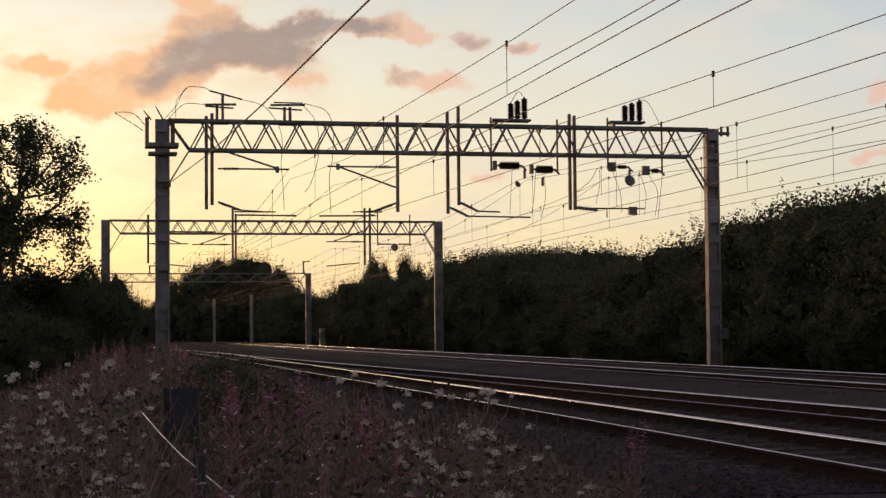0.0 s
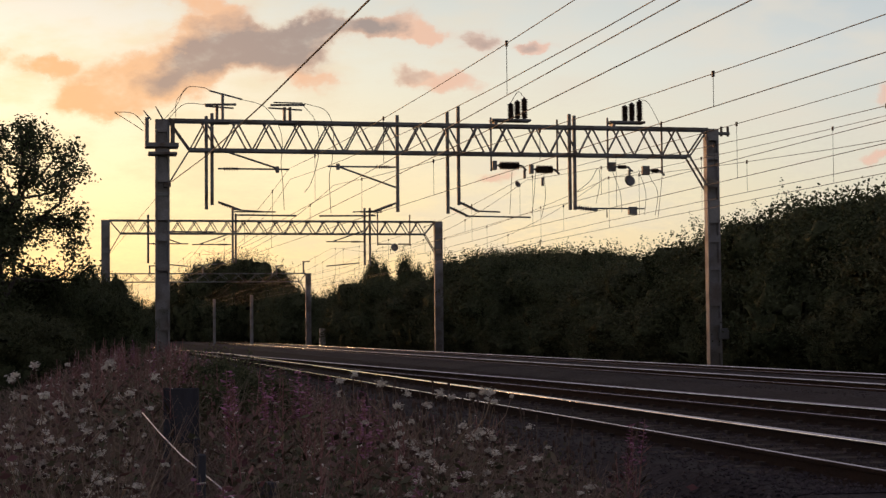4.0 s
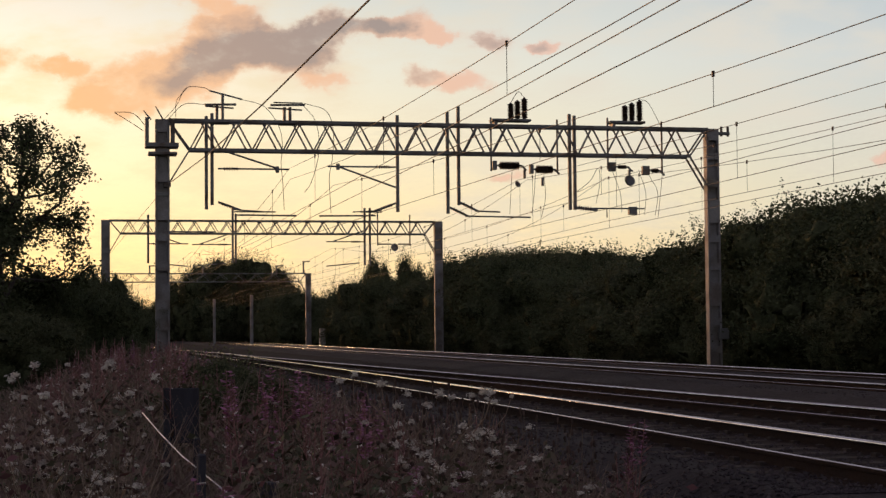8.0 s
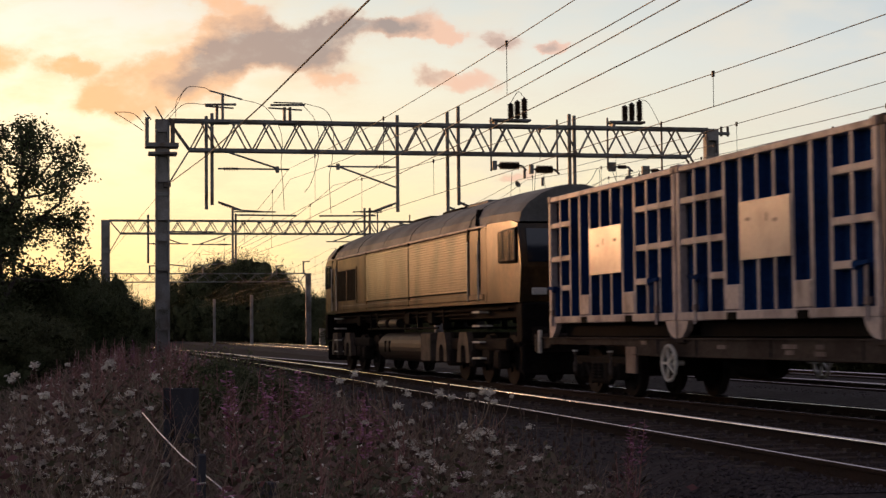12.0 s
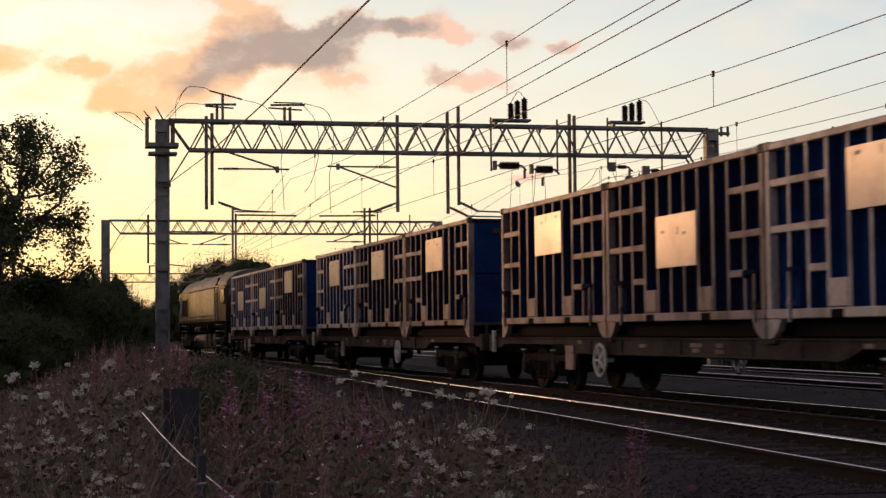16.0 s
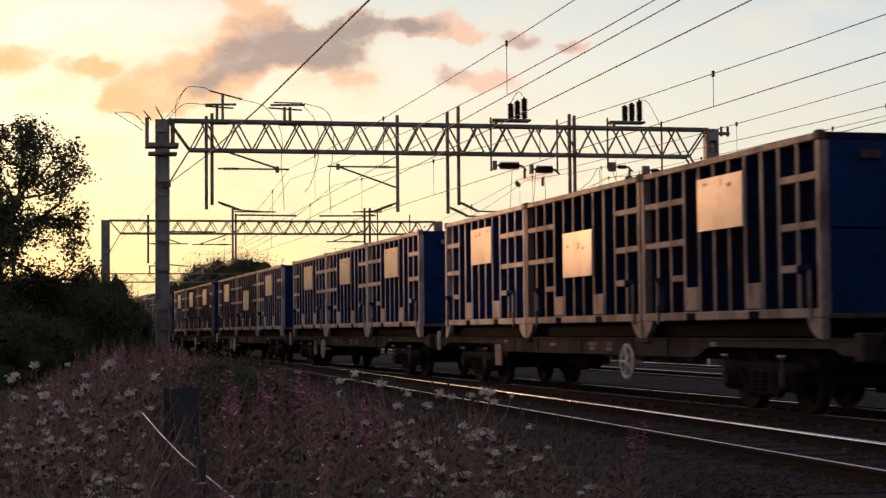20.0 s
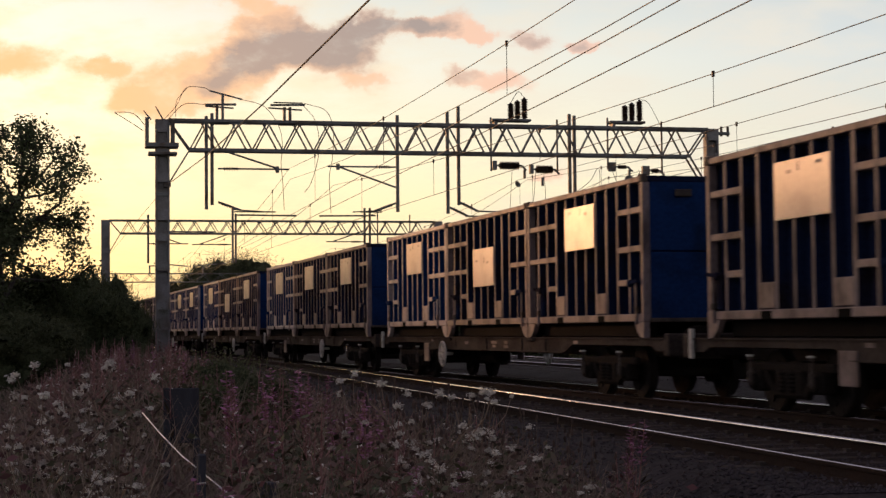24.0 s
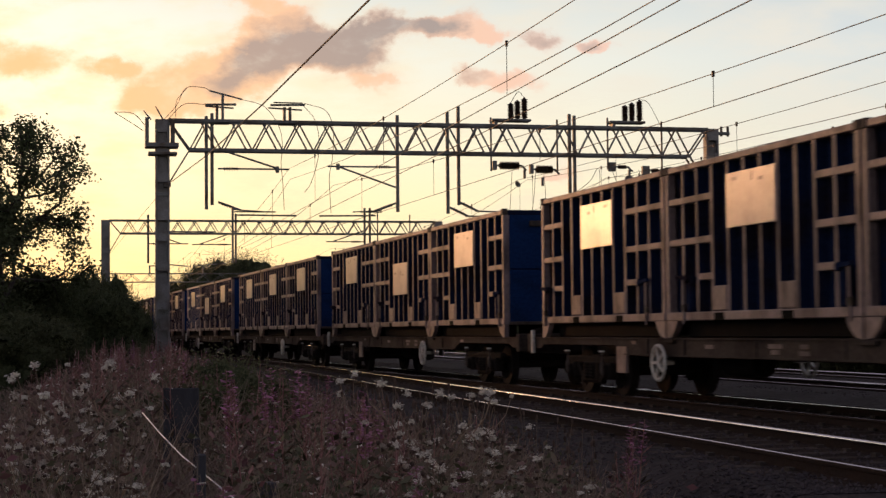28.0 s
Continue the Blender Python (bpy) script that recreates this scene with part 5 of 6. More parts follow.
# ---------------------------------------------------------------- plants
def quads(centres, us, vs):
    """Leaf quads from centres and two half-axes."""
    c, u, v = (np.asarray(a, float) for a in (centres, us, vs))
    p = np.stack([c - u - v * 0.15, c - v * 0.5 + 0 * u, c + u, c + v * 0.5], 1)
    p[:, 0] = c - u
    n = len(c)
    return p.reshape(-1, 3), np.arange(n * 4).reshape(n, 4)


def leaf_cloud(rng, centres, spread, size, flat=0.6):
    """Leaves round given centres; size is the half length."""
    n = len(centres)
    c = centres + rng.normal(0, 1, (n, 3)) * spread
    a = rng.normal(0, 1, (n, 3))
    a[:, 2] *= flat
    a /= np.linalg.norm(a, axis=1, keepdims=True)
    b = np.cross(a, rng.normal(0, 1, (n, 3)))
    b /= np.linalg.norm(b, axis=1, keepdims=True)
    s = size * rng.uniform(0.6, 1.3, (n, 1))
    return quads(c, a * s, b * s * 1.1)


def join_mesh(chunks):
    vs, fs, k = [], [], 0
    for v, f in chunks:
        vs.append(v)
        fs.append(f + k)
        k += len(v)
    return np.concatenate(vs), np.concatenate(fs)


def quad_mesh(name, v, f, mat):
    me = bpy.data.meshes.new(name)
    me.vertices.add(len(v))
    me.vertices.foreach_set("co", np.asarray(v, np.float32).ravel())
    me.loops.add(f.size)
    me.loops.foreach_set("vertex_index", f.astype(np.int32).ravel())
    me.polygons.add(len(f))
    me.polygons.foreach_set("loop_start", np.arange(0, f.size, f.shape[1], dtype=np.int32))
    me.update(calc_edges=True)
    me.materials.append(mat)
    return me


def grow(rng, bm, tips, a, d, length, r, level, most):
    """A limb that bends a little and splits into thinner ones."""
    p = Vector(a)
    steps = 3
    for i in range(steps):
        d = (d + Vector(rng.normal(0, 0.16, 3)) + Vector((0, 0, 0.05))).normalized()
        q = p + d * length / steps
        r1 = r * (1 - 0.18 * (i + 1) / steps * 1.2)
        rod(bm, p, q, max(r * (1 - 0.12 * i), 0.006), max(r1, 0.005), seg=6 if level < 2 else 4)
        p = q
        if level >= 2:
            tips.append(p.copy())
    if level >= most:
        tips.append(p.copy())
        return
    for k in range(int(rng.integers(2, 5 if level else 6))):
        side = Vector(rng.normal(0, 1, 3))
        side = (side - side.dot(d) * d).normalized()
        nd = (d * rng.uniform(0.5, 0.9) + side * rng.uniform(0.5, 0.95)).normalized()
        grow(rng, bm, tips, p, nd, length * rng.uniform(0.6, 0.85), r * 0.6, level + 1, most)


def make_tree(seed, length, trunk, r, most, leaves_per_tip, leaf, spread, mat):
    """Trunk and limbs in one mesh, crown of leaves in another, kept for copies."""
    rng = np.random.default_rng(seed)
    bm, tips = bmesh.new(), []
    grow(rng, bm, tips, (0, 0, -0.1), Vector((0.02, 0, 1)), trunk, r, 0, most)
    tips = np.array([tuple(t) for t in tips])
    centres = np.repeat(tips, leaves_per_tip, 0)
    v, f = leaf_cloud(rng, centres, spread, leaf)
    return bm, quad_mesh("crown", v, f, mat)


def shrub_meshes(seed, w, h, n, leaf, mat, spiky=0.0):
    """A bush: inner mass with dark patches of shade in its colour, outer leaves over uneven lobes, bare twigs at the
    top.
    """
    rng = np.random.default_rng(seed)
    lobes = []
    for _ in range(11):
        z = rng.uniform(0.15, 0.82) * h
        taper = 1 - 0.55 * (z / h) ** 1.5 if not spiky else max(0.12, 1 - z / h)
        lobes.append((rng.uniform(-.36, .36) * w * taper, rng.uniform(-.36, .36) * w * taper, z,
                      w * rng.uniform(0.17, 0.30) * (0.6 + 0.4 * taper), h * rng.uniform(0.14, 0.25)))
    lobes.append((0, 0, h * 0.3, w * 0.42, h * 0.34))
    per = n // len(lobes)
    chunks = []
    bm = bmesh.new()
    for x, y, z, rw, rh in lobes:
        d = rng.normal(0, 1, (per, 3))
        d /= np.linalg.norm(d, axis=1, keepdims=True)
        rad = rng.uniform(0.5, 1.16, (per, 1))
        bump = 1 + 0.22 * np.sin(d[:, :1] * 7 + x * 3) * np.cos(d[:, 1:2] * 6 + z * 2)
        c = np.array([x, y, z]) + d * rad * bump * np.array([rw, rw, rh])
        chunks.append(leaf_cloud(rng, c, 0.05, leaf))
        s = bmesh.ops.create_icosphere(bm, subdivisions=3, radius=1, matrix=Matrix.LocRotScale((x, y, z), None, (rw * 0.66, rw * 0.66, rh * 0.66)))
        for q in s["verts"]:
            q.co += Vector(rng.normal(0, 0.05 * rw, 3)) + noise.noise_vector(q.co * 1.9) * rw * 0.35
    # shoots above the outline
    sh = int(70 + 30 * spiky)
    base = np.stack([rng.uniform(-.38, .38, sh) * w, rng.uniform(-.38, .38, sh) * w, rng.uniform(0.6, 0.95, sh) * h], 1)
    if spiky:
        base[:, :2] *= (1.05 - base[:, 2:3] / h)
    for b in base:
        L = rng.uniform(0.25, 0.75) * 0.16 * h
        k = np.linspace(0, 1, 22)[:, None]
        lean = rng.normal(0, 0.25, 3) * [1, 1, 0] + [0, 0, 1]
        chunks.append(leaf_cloud(rng, b + k * lean * L, 0.045, leaf * 0.75))
    v, f = join_mesh(chunks)
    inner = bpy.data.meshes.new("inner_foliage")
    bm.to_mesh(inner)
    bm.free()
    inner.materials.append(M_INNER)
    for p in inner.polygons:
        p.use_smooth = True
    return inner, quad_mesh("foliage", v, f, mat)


SHRUB_LABELS = ("dense dark green hedgerow bush in full leaf", "rounded olive-green hawthorn bush in full leaf", "tall dark bush with leafy shoots at its top",
                "pointed dark conifer above the hedge")


def build_woods():
    kinds = [shrub_meshes(11, 6.0, 5.0, 34000, 0.056, M_LEAF), shrub_meshes(12, 7.0, 5.0, 36000, 0.056, M_LEAF_B),
             shrub_meshes(13, 5.0, 5.0, 30000, 0.054, M_LEAF, 0.0), shrub_meshes(14, 4.2, 5.0, 20000, 0.06, M_LEAF, 0.5)]
    rng = random.Random(8)

    def shrub(x, y, h, kind, wide=1.0, group="bushes of the hedgerow", name="hedge_bush"):
        z = ground_height(x, y)
        t = thing(name, SHRUB_LABELS[kind], "bush" if kind < 3 else "tree", pose(x, y, z - 0.05, 0, 0, rng.uniform(0, 360)), group)
        s = h / 5.0
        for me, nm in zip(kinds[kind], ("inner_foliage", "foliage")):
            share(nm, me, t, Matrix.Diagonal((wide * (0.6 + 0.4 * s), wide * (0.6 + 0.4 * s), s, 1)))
        return t

    # hedgerow beyond the far track: distance along, height
    prof = [(30, 4.6), (36, 5.0), (42, 5.6), (47, 6.3), (51, 6.8), (54.5, 6.9), (58.5, 6.75), (62.5, 6.45), (66, 6.1), (70, 5.9), (74, 5.2), (78, 5.5), (82, 5.6),
            (86, 4.7), (91, 5.2), (95, 5.7), (99, 6.8), (103, 7.2), (107, 7.2), (112, 7.2), (117, 7.3), (123, 6.0), (130, 6.1), (137, 6.2), (145, 6.6), (152, 6.8),
            (159, 7.2), (165, 6.9)]
    for i, (s, h) in enumerate(prof):
        p = on_line(27.0 + 0.7 * math.sin(i * 2.3), s)
        shrub(p.x, p.y, h * 0.97, (0, 1, 2)[(i * 7 + i // 3) % 3], 1.15)
        p = on_line(25.3 + 0.5 * math.sin(i * 1.7), s + 2)
        shrub(p.x, p.y, h * rng.uniform(0.45, 0.62), (1, 0, 2)[i % 3], 0.8)
        p = on_line(31.5, s + 1.5)
        shrub(p.x, p.y, h * rng.uniform(0.95, 1.05), (2, 0, 1)[i % 3], 1.2)
    for s, h, x in ((152, 8.7, 26.3), (149, 8.0, 26.8), (135, 8.1, 26.2), (155.5, 7.9, 26.6), (133, 7.1, 26.8)):
        p = on_line(x, s)
        shrub(p.x, p.y, h, 3, 0.7, "conifers above the hedge", "conifer")
    # end of the view, where the line runs out of sight
    for i in range(26):
        s = 186 + 4.5 * (i % 9) + 9 * (i // 9)
        p = on_line(24 + 3.0 * (i % 4) + 0.2 * i, s)
        shrub(p.x, p.y, rng.uniform(5.2, 6.6), i % 3, 1.3)
    for i in range(30):
        s = 250 + 14 * (i % 3)
        p = on_line(-34 + 2.5 * i, s)
        shrub(p.x, p.y, rng.uniform(5.4, 7.4), i % 3, 1.5, "bushes in the distance")
    # taller trees far off over the line
    for x, s, h in ((15.4, 236, 10.8), (18.0, 238, 12.2), (20.8, 240, 13.2), (23.5, 238, 12.8), (26.0, 241, 11.8), (28.4, 240, 9.5)):
        p = on_line(x, s)
        shrub(p.x, p.y, h, 1, 0.95, "trees in the distance", "distant_tree")
    # near side: bushes under the tree and along the bank
    for x, y, h, k, w in ((-1.6, 44, 4.2, 0, 1.0), (0.2, 46, 3.3, 2, 0.9), (1.3, 49, 3.0, 0, 0.75), (-3.6, 42, 4.6, 1, 1.0), (3.5, 60, 3.7, 2, 0.5), (2.4, 54, 3.2, 1, 0.5),
                          (4.3, 66, 3.3, 0, 0.5), (2.9, 58, 3.5, 2, 0.45), (5.2, 72, 2.9, 1, 0.5), (0.4, 40.5, 2.1, 1, 0.6), (4.2, 80, 2.8, 2, 0.7), (-5.5, 40, 5.0, 2, 1.0), (2.0, 96, 3.6, 0, 0.9),
                          (1.5, 120, 4.8, 1, 1.0), (4.5, 140, 4.6, 0, 1.0), (6.5, 160, 4.6, 2, 1.0), (9.0, 190, 5.5, 1, 1.2), (3.0, 180, 5.5, 0, 1.2), (2.9, 44, 2.6, 2, 0.45), (3.5, 46, 2.5, 0, 0.4), (2.2, 44.5, 2.8, 2, 0.5)):
        shrub(x, y, h, k, w, "bushes on the near bank", "bank_bush")
    # low brambles at the edge of the bank
    for g, d, h, k in ((7.1, 14.5, 1.38, 1), (7.9, 13.6, 1.2, 1)):
        shrub(d * math.sin(radians(g)), d * math.cos(radians(g)), h, k, 0.3, "brambles on the bank", "bramble_bush")
    # taller growth beside the oaks, added unseen on the sunset side against sky reflections
    for i in range(9):
        g = radians(-5.5 - 1.75 * i)
        rr = 43 + 3 * math.sin(i * 2.1)
        shrub(rr * math.sin(g), rr * math.cos(g), 5.2 + 0.5 * math.sin(i * 1.7), i % 3, 0.85, "tall bushes beside the oaks", "bank_bush")
    # a belt of bushes farther along the near side, added unseen to block sun
    for i in range(14):
        p = on_line(-9.0 + 1.2 * math.sin(i * 2.2), 45 + 2.6 * i)
        shrub(p.x, p.y, (5.2 if i < 5 else 4.5) + 0.45 * math.sin(i * 1.6), (i + 1) % 3, 0.8, "lower bushes of the near belt", "sun_screen_bush")
    # tall stretch, also out of view: keeps low sun off far wagons and hedge
    for i in range(19):
        p = Vector((-6.8 + 1.0 * math.sin(i * 1.9), 83 + 5.2 * i, 0))
        shrub(p.x, p.y, 8.2 + 0.7 * math.sin(i * 2.3), i % 3, 1.0, "tall bushes of the near belt", "sun_screen_bush")
    # unseen wood, added to close the sunset side and behind camera and screen sun
    for i in range(30):
        g = radians(-17 - 5.2 * i)
        rr = 52 + 9 * math.sin(i * 1.9)
        shrub(rr * math.sin(g), rr * math.cos(g), 5.1 + 0.7 * math.sin(i * 2.7), i % 3, 1.35, "bushes round the field")

    # the tree on the near side
    for seed, x, y, tr, most, lab in ((149, 0.72, 42.6, 2.16, 4, "broad young oak in dark leaf beside the line"), (18, -0.05, 43.3, 2.22, 4, "young oak with a forked open crown beside another oak"), (40, -3.1, 43.5, 2.2, 4, "dark leafy oak beside another oak")):
        bm, crown = make_tree(seed, tr, tr, 0.15, most, 30, 0.055, 0.13, M_LEAF)
        t = thing("oak_tree", lab, "tree", pose(x, y, ground_height(x, y), 0, 0, {149: 150, 18: 300}.get(seed, 0)), "oaks by the line")
        part("trunk", bm, M_BARK, t, "dark forked trunk")
        share("crown", crown, t, Matrix())
    # a bare-topped sapling rising from the near bank
    for seed, x, y, tr in ((33, 3.6, 61, 0.72), (34, 4.4, 64, 0.62)):
        bm, crown = make_tree(seed, tr, tr, 0.05, 3, 9, 0.06, 0.12, M_LEAF_B)
        t = thing("sapling", "thin leafy sapling growing out of the bushes", "tree", pose(x, y, ground_height(x, y) + 0.0), "saplings")
        part("trunk", bm, M_BARK, t, "thin stem")
        share("crown", crown, t, Matrix())


def thistle(seed, h):
    """Branching thistle gone to seed: stem, narrow leaves, white downy heads on dark cups."""
    rng = np.random.default_rng(seed)
    stem, cups, leaves, fluff = bmesh.new(), bmesh.new(), [], []
    pts = []
    heads = []
    p = Vector((0, 0, 0))
    lean = Vector((rng.normal(0, 0.06), rng.normal(0, 0.06), 1))
    for i in range(7):
        q = p + lean * h / 7 + Vector((rng.normal(0, 0.012), rng.normal(0, 0.012), 0))
        rod(stem, p, q, 0.0042 * (1 - i / 9), 0.0042 * (1 - (i + 1) / 9), seg=4)
        pts.append(q)
        if i >= 2:
            for k in range(2):
                g = rng.uniform(0, math.tau)
                L = rng.uniform(0.14, 0.34) * (1 - 0.05 * i)
                e = q + Vector((math.cos(g) * L * 0.55, math.sin(g) * L * 0.55, L * 0.8))
                mid = (q + e) / 2 + Vector((math.cos(g), math.sin(g), 0)) * 0.03
                rod(stem, q, mid, 0.0022, seg=3)
                rod(stem, mid, e, 0.0018, seg=3)
                heads.append(e)
                if rng.random() < 0.35:
                    heads.append(e + Vector((rng.normal(0, 0.035), rng.normal(0, 0.035), rng.uniform(-0.02, 0.04))))
        p = q
    heads.append(p)
    for e in heads:
        r = rng.uniform(0.008, 0.0125)
        lathe(cups, [(r * 0.3, -r * 1.3), (r * 0.8, -r * 0.7), (r * 0.6, 0.0)], Matrix.Translation(e), 6)
        if rng.random() < 0.42:
            # a soft ragged tuft that hangs off one side of the cup
            n = int(rng.integers(50, 130))
            r *= rng.uniform(0.55, 1.15)
            pull = Vector((rng.normal(0, 0.5), rng.normal(0, 0.5), rng.uniform(0.2, 1.0))) * r
            at = np.array(e + pull) + rng.normal(0, 1, (n, 3)) * r * [0.75, 0.75, 0.6]
            fluff.append(leaf_cloud(rng, at, r * 0.2, 0.0052))
    n = 60
    z = rng.uniform(0.05, 0.85, n) * h
    g = rng.uniform(0, math.tau, n)
    L = rng.uniform(0.035, 0.075, n) * (1.15 - 0.6 * z / h)
    d = np.stack([np.cos(g), np.sin(g), rng.uniform(-0.2, 0.7, n)], 1)
    c = np.stack([0 * z, 0 * z, z], 1) + np.array(lean)[None] * [1, 1, 0] * z[:, None] + d * L[:, None]
    side = np.stack([-np.sin(g), np.cos(g), 0 * g], 1)
    leaves.append(quads(c, d * L[:, None], side * L[:, None] * 0.28))
    return [("stem", stem, M_STEM), ("seed_head", cups, M_CUP), ("leaves", join_mesh(leaves), M_WEED_LEAF), ("down", join_mesh(fluff), M_FLUFF)]


def willowherb(seed, h, bloom):
    """Upright willowherb: red stem, narrow leaves, a spike of pink flowers or of split red pods with down."""
    rng = np.random.default_rng(seed)
    stem = bmesh.new()
    lean = Vector((rng.normal(0, 0.05), rng.normal(0, 0.05), 1))
    for i in range(4):
        rod(stem, lean * h * i / 4, lean * h * (i + 1) / 4, 0.006 * (1 - i / 6), 0.006 * (1 - (i + 1) / 6), seg=4)

    def ring(n, z0, z1, l0, l1, width, rise):
        z = rng.uniform(z0, z1, n) * h
        g = rng.uniform(0, math.tau, n)
        L = rng.uniform(l0, l1, n)
        d = np.stack([np.cos(g), np.sin(g), rng.uniform(rise - 0.3, rise + 0.3, n)], 1)
        c = z[:, None] * np.array(lean)[None] + d * L[:, None]
        side = np.stack([-np.sin(g), np.cos(g), rng.uniform(-0.3, 0.3, n)], 1)
        return quads(c, d * L[:, None], side * L[:, None] * width)

    out_ = [("stem", stem, M_SEEDPOD), ("leaves", ring(60, 0.12, 0.72, 0.04, 0.085, 0.25, 0.35), M_WEED_LEAF),
            ("seed_pod", ring(44, 0.62, 0.92, 0.025, 0.05, 0.12, 0.7), M_SEEDPOD)]
    if bloom:
        out_.append(("flower_spike", ring(70, 0.78, 1.0, 0.010, 0.022, 1.1, 0.1), M_PINK))
    else:
        out_.append(("down", ring(12, 0.66, 0.95, 0.008, 0.018, 0.8, 0.2), M_FLUFF))
    return out_


def plant_meshes(parts):
    made = []
    for name, geo, mat in parts:
        if isinstance(geo, tuple):
            made.append((name, quad_mesh(name, geo[0], geo[1], mat)))
        else:
            me = bpy.data.meshes.new(name)
            geo.to_mesh(me)
            geo.free()
            me.materials.append(mat)
            made.append((name, me))
    return made


def bank_top(az, d):
    """Height of the growth's top at a bearing in degrees and a distance: it leans down towards the ballast."""
    dip = np.interp(az, [-4, -1, 0, 2, 3, 5.4, 6.5, 8, 10, 12, 14, 16, 18, 20, 22, 24],
                    [2.2, 1.75, 1.7, 1.05, 0.35, 0.1, 0.55, 0.8, 1.2, 1.95, 2.3, 2.4, 3.0, 3.8, 5.0, 6.0])
    # trampled round the little board and the fence wire
    low = (np.asarray(az) > 4.2) & (np.asarray(az) < 7.6) & (np.asarray(d) < 9.9)
    dip = np.where(low, np.maximum(dip, 4.3 + 0.55 * (np.asarray(az) - 4.6)), dip)
    return 1.156 - d * np.tan(np.radians(dip))


def build_weeds():
    rng = random.Random(15)
    kinds = {"thistle": [plant_meshes(thistle(40 + i, 1.15)) for i in range(5)],
             "bloom": [plant_meshes(willowherb(60 + i, 1.2, True)) for i in range(3)],
             "pods": [plant_meshes(willowherb(70 + i, 1.2, False)) for i in range(4)]}
    info = {"thistle": ("thistle", "brown thistle gone to white downy seed among the weeds", "thistle", "thistles on the bank"),
            "bloom": ("willowherb", "willowherb with a spike of purple-pink flowers on the bank", "wildflower", "willowherbs on the bank"),
            "pods": ("willowherb", "red-stemmed willowherb with split seed pods on the bank", "wildflower", "willowherbs on the bank")}

    stand = {}

    def plant(kind, az, dist, top):
        x, y = dist * math.sin(radians(az)), dist * math.cos(radians(az))
        z = ground_height(x, y)
        if (LINE.inverted() @ Vector((x, y, 0))).x > (4.8 if y < 13.5 else 4.0):
            return
        h = max(0.35, top - z)
        if kind != "thistle" and dist > 12.5:
            # too far off to tell apart: they join the stand
            turn, size = rng.uniform(0, math.tau), h / 1.2
            for nm, me in rng.choice(kinds[kind]):
                v = np.empty(len(me.vertices) * 3, np.float32)
                me.vertices.foreach_get("co", v)
                v = v.reshape(-1, 3) * [1, 1, size]
                v = np.stack([x + v[:, 0] * math.cos(turn) - v[:, 1] * math.sin(turn), y + v[:, 0] * math.sin(turn) + v[:, 1] * math.cos(turn), z + v[:, 2]], 1)
                f = np.array([tuple(p.vertices) for p in me.polygons if len(p.vertices) == 4])
                stand.setdefault(nm, []).append((v, f))
            return
        name, lab, cat, grp = info[kind]
        t = thing(name, lab, cat, pose(x, y, z - 0.02, rng.uniform(-5, 5), rng.uniform(-5, 5), rng.uniform(0, 360)), grp)
        base = 1.15 if kind == "thistle" else 1.2
        s = h / base
        for nm, me in rng.choice(kinds[kind]):
            tagged(share(nm, me, t, Matrix.Diagonal((0.75 + 0.25 * s, 0.75 + 0.25 * s, s, 1))), kind="stuff")

    # thistles: a stand on the open side and a second one nearer the track
    for _ in range(46):
        az, d = rng.uniform(-1.2, 5.0), rng.uniform(5.2, 8.5)
        plant("thistle", az, d, (float(bank_top(max(az, 0) * 0.6, d)) if az < 4.2 else float(bank_top(az, d))) - 0.14 - 0.35 * rng.random() ** 1.5)
    for _ in range(30):
        az, d = rng.uniform(11.5, 19.0), rng.uniform(5.4, 8.0)
        plant("thistle", az, d, float(bank_top(az, d)) - 0.08 - 0.36 * rng.random() ** 1.3)
    # willowherb: tall red haze farther along, then down to the edge of the ballast
    for _ in range(95):
        az, d = rng.uniform(2.2, 7.0), rng.uniform(13, 40)
        plant("pods" if rng.random() < 0.8 else "bloom", az, d, float(bank_top(az, d)) - rng.uniform(0, 0.3))
    for _ in range(110):
        az, d = rng.uniform(0.8, 6.2), rng.uniform(11, 30)
        plant("pods", az, d, float(bank_top(az, d)) + 0.06 - rng.uniform(0, 0.2))
    for _ in range(150):
        az, d = rng.uniform(5.6, 14.5), rng.uniform(6.0, 20)
        plant("pods" if rng.random() < 0.9 else "bloom", az, d, float(bank_top(az, d)) - rng.uniform(0, 0.4))
    for _ in range(80):
        s = rng.uniform(12.5, 50)
        p = on_line(rng.uniform(2.6, 4.0), s)
        az, d = math.degrees(math.atan2(p.x, p.y)), math.hypot(p.x, p.y)
        plant("pods", az, d, min(float(bank_top(az, d)), -0.5 + 1.0) - rng.uniform(0, 0.25))
    for az, d, top in ((9.3, 10.0, 0.90), (9.7, 10.2, 0.88), (9.5, 10.6, 0.86), (10.0, 10.4, 0.84), (11.4, 8.0, 0.79), (11.8, 8.1, 0.78), (12.2, 8.2, 0.77), (12.7, 8.0, 0.80),
                       (7.4, 5.0, 0.66), (8.1, 5.0, 0.68), (14.9, 5.6, 0.58), (15.2, 5.7, 0.56), (7.2, 5.2, 0.70), (7.7, 5.4, 0.66), (6.9, 5.0, 0.6), (8.0, 5.3, 0.72), (12.1, 7.5, 0.90), (12.4, 7.4, 0.86), (11.9, 7.6, 0.88), (10.2, 9.0, 1.0), (10.5, 9.2, 0.97),
                       (14.2, 6.6, 0.66), (14.6, 6.8, 0.64), (21.1, 9.2, 0.68), (21.4, 9.3, 0.64), (20.9, 9.1, 0.6), (21.7, 9.3, 0.5)):
        plant("bloom", az, d, top)
    # plantain and sorrel stalks with dark heads that stand up against the rails
    stalks = []
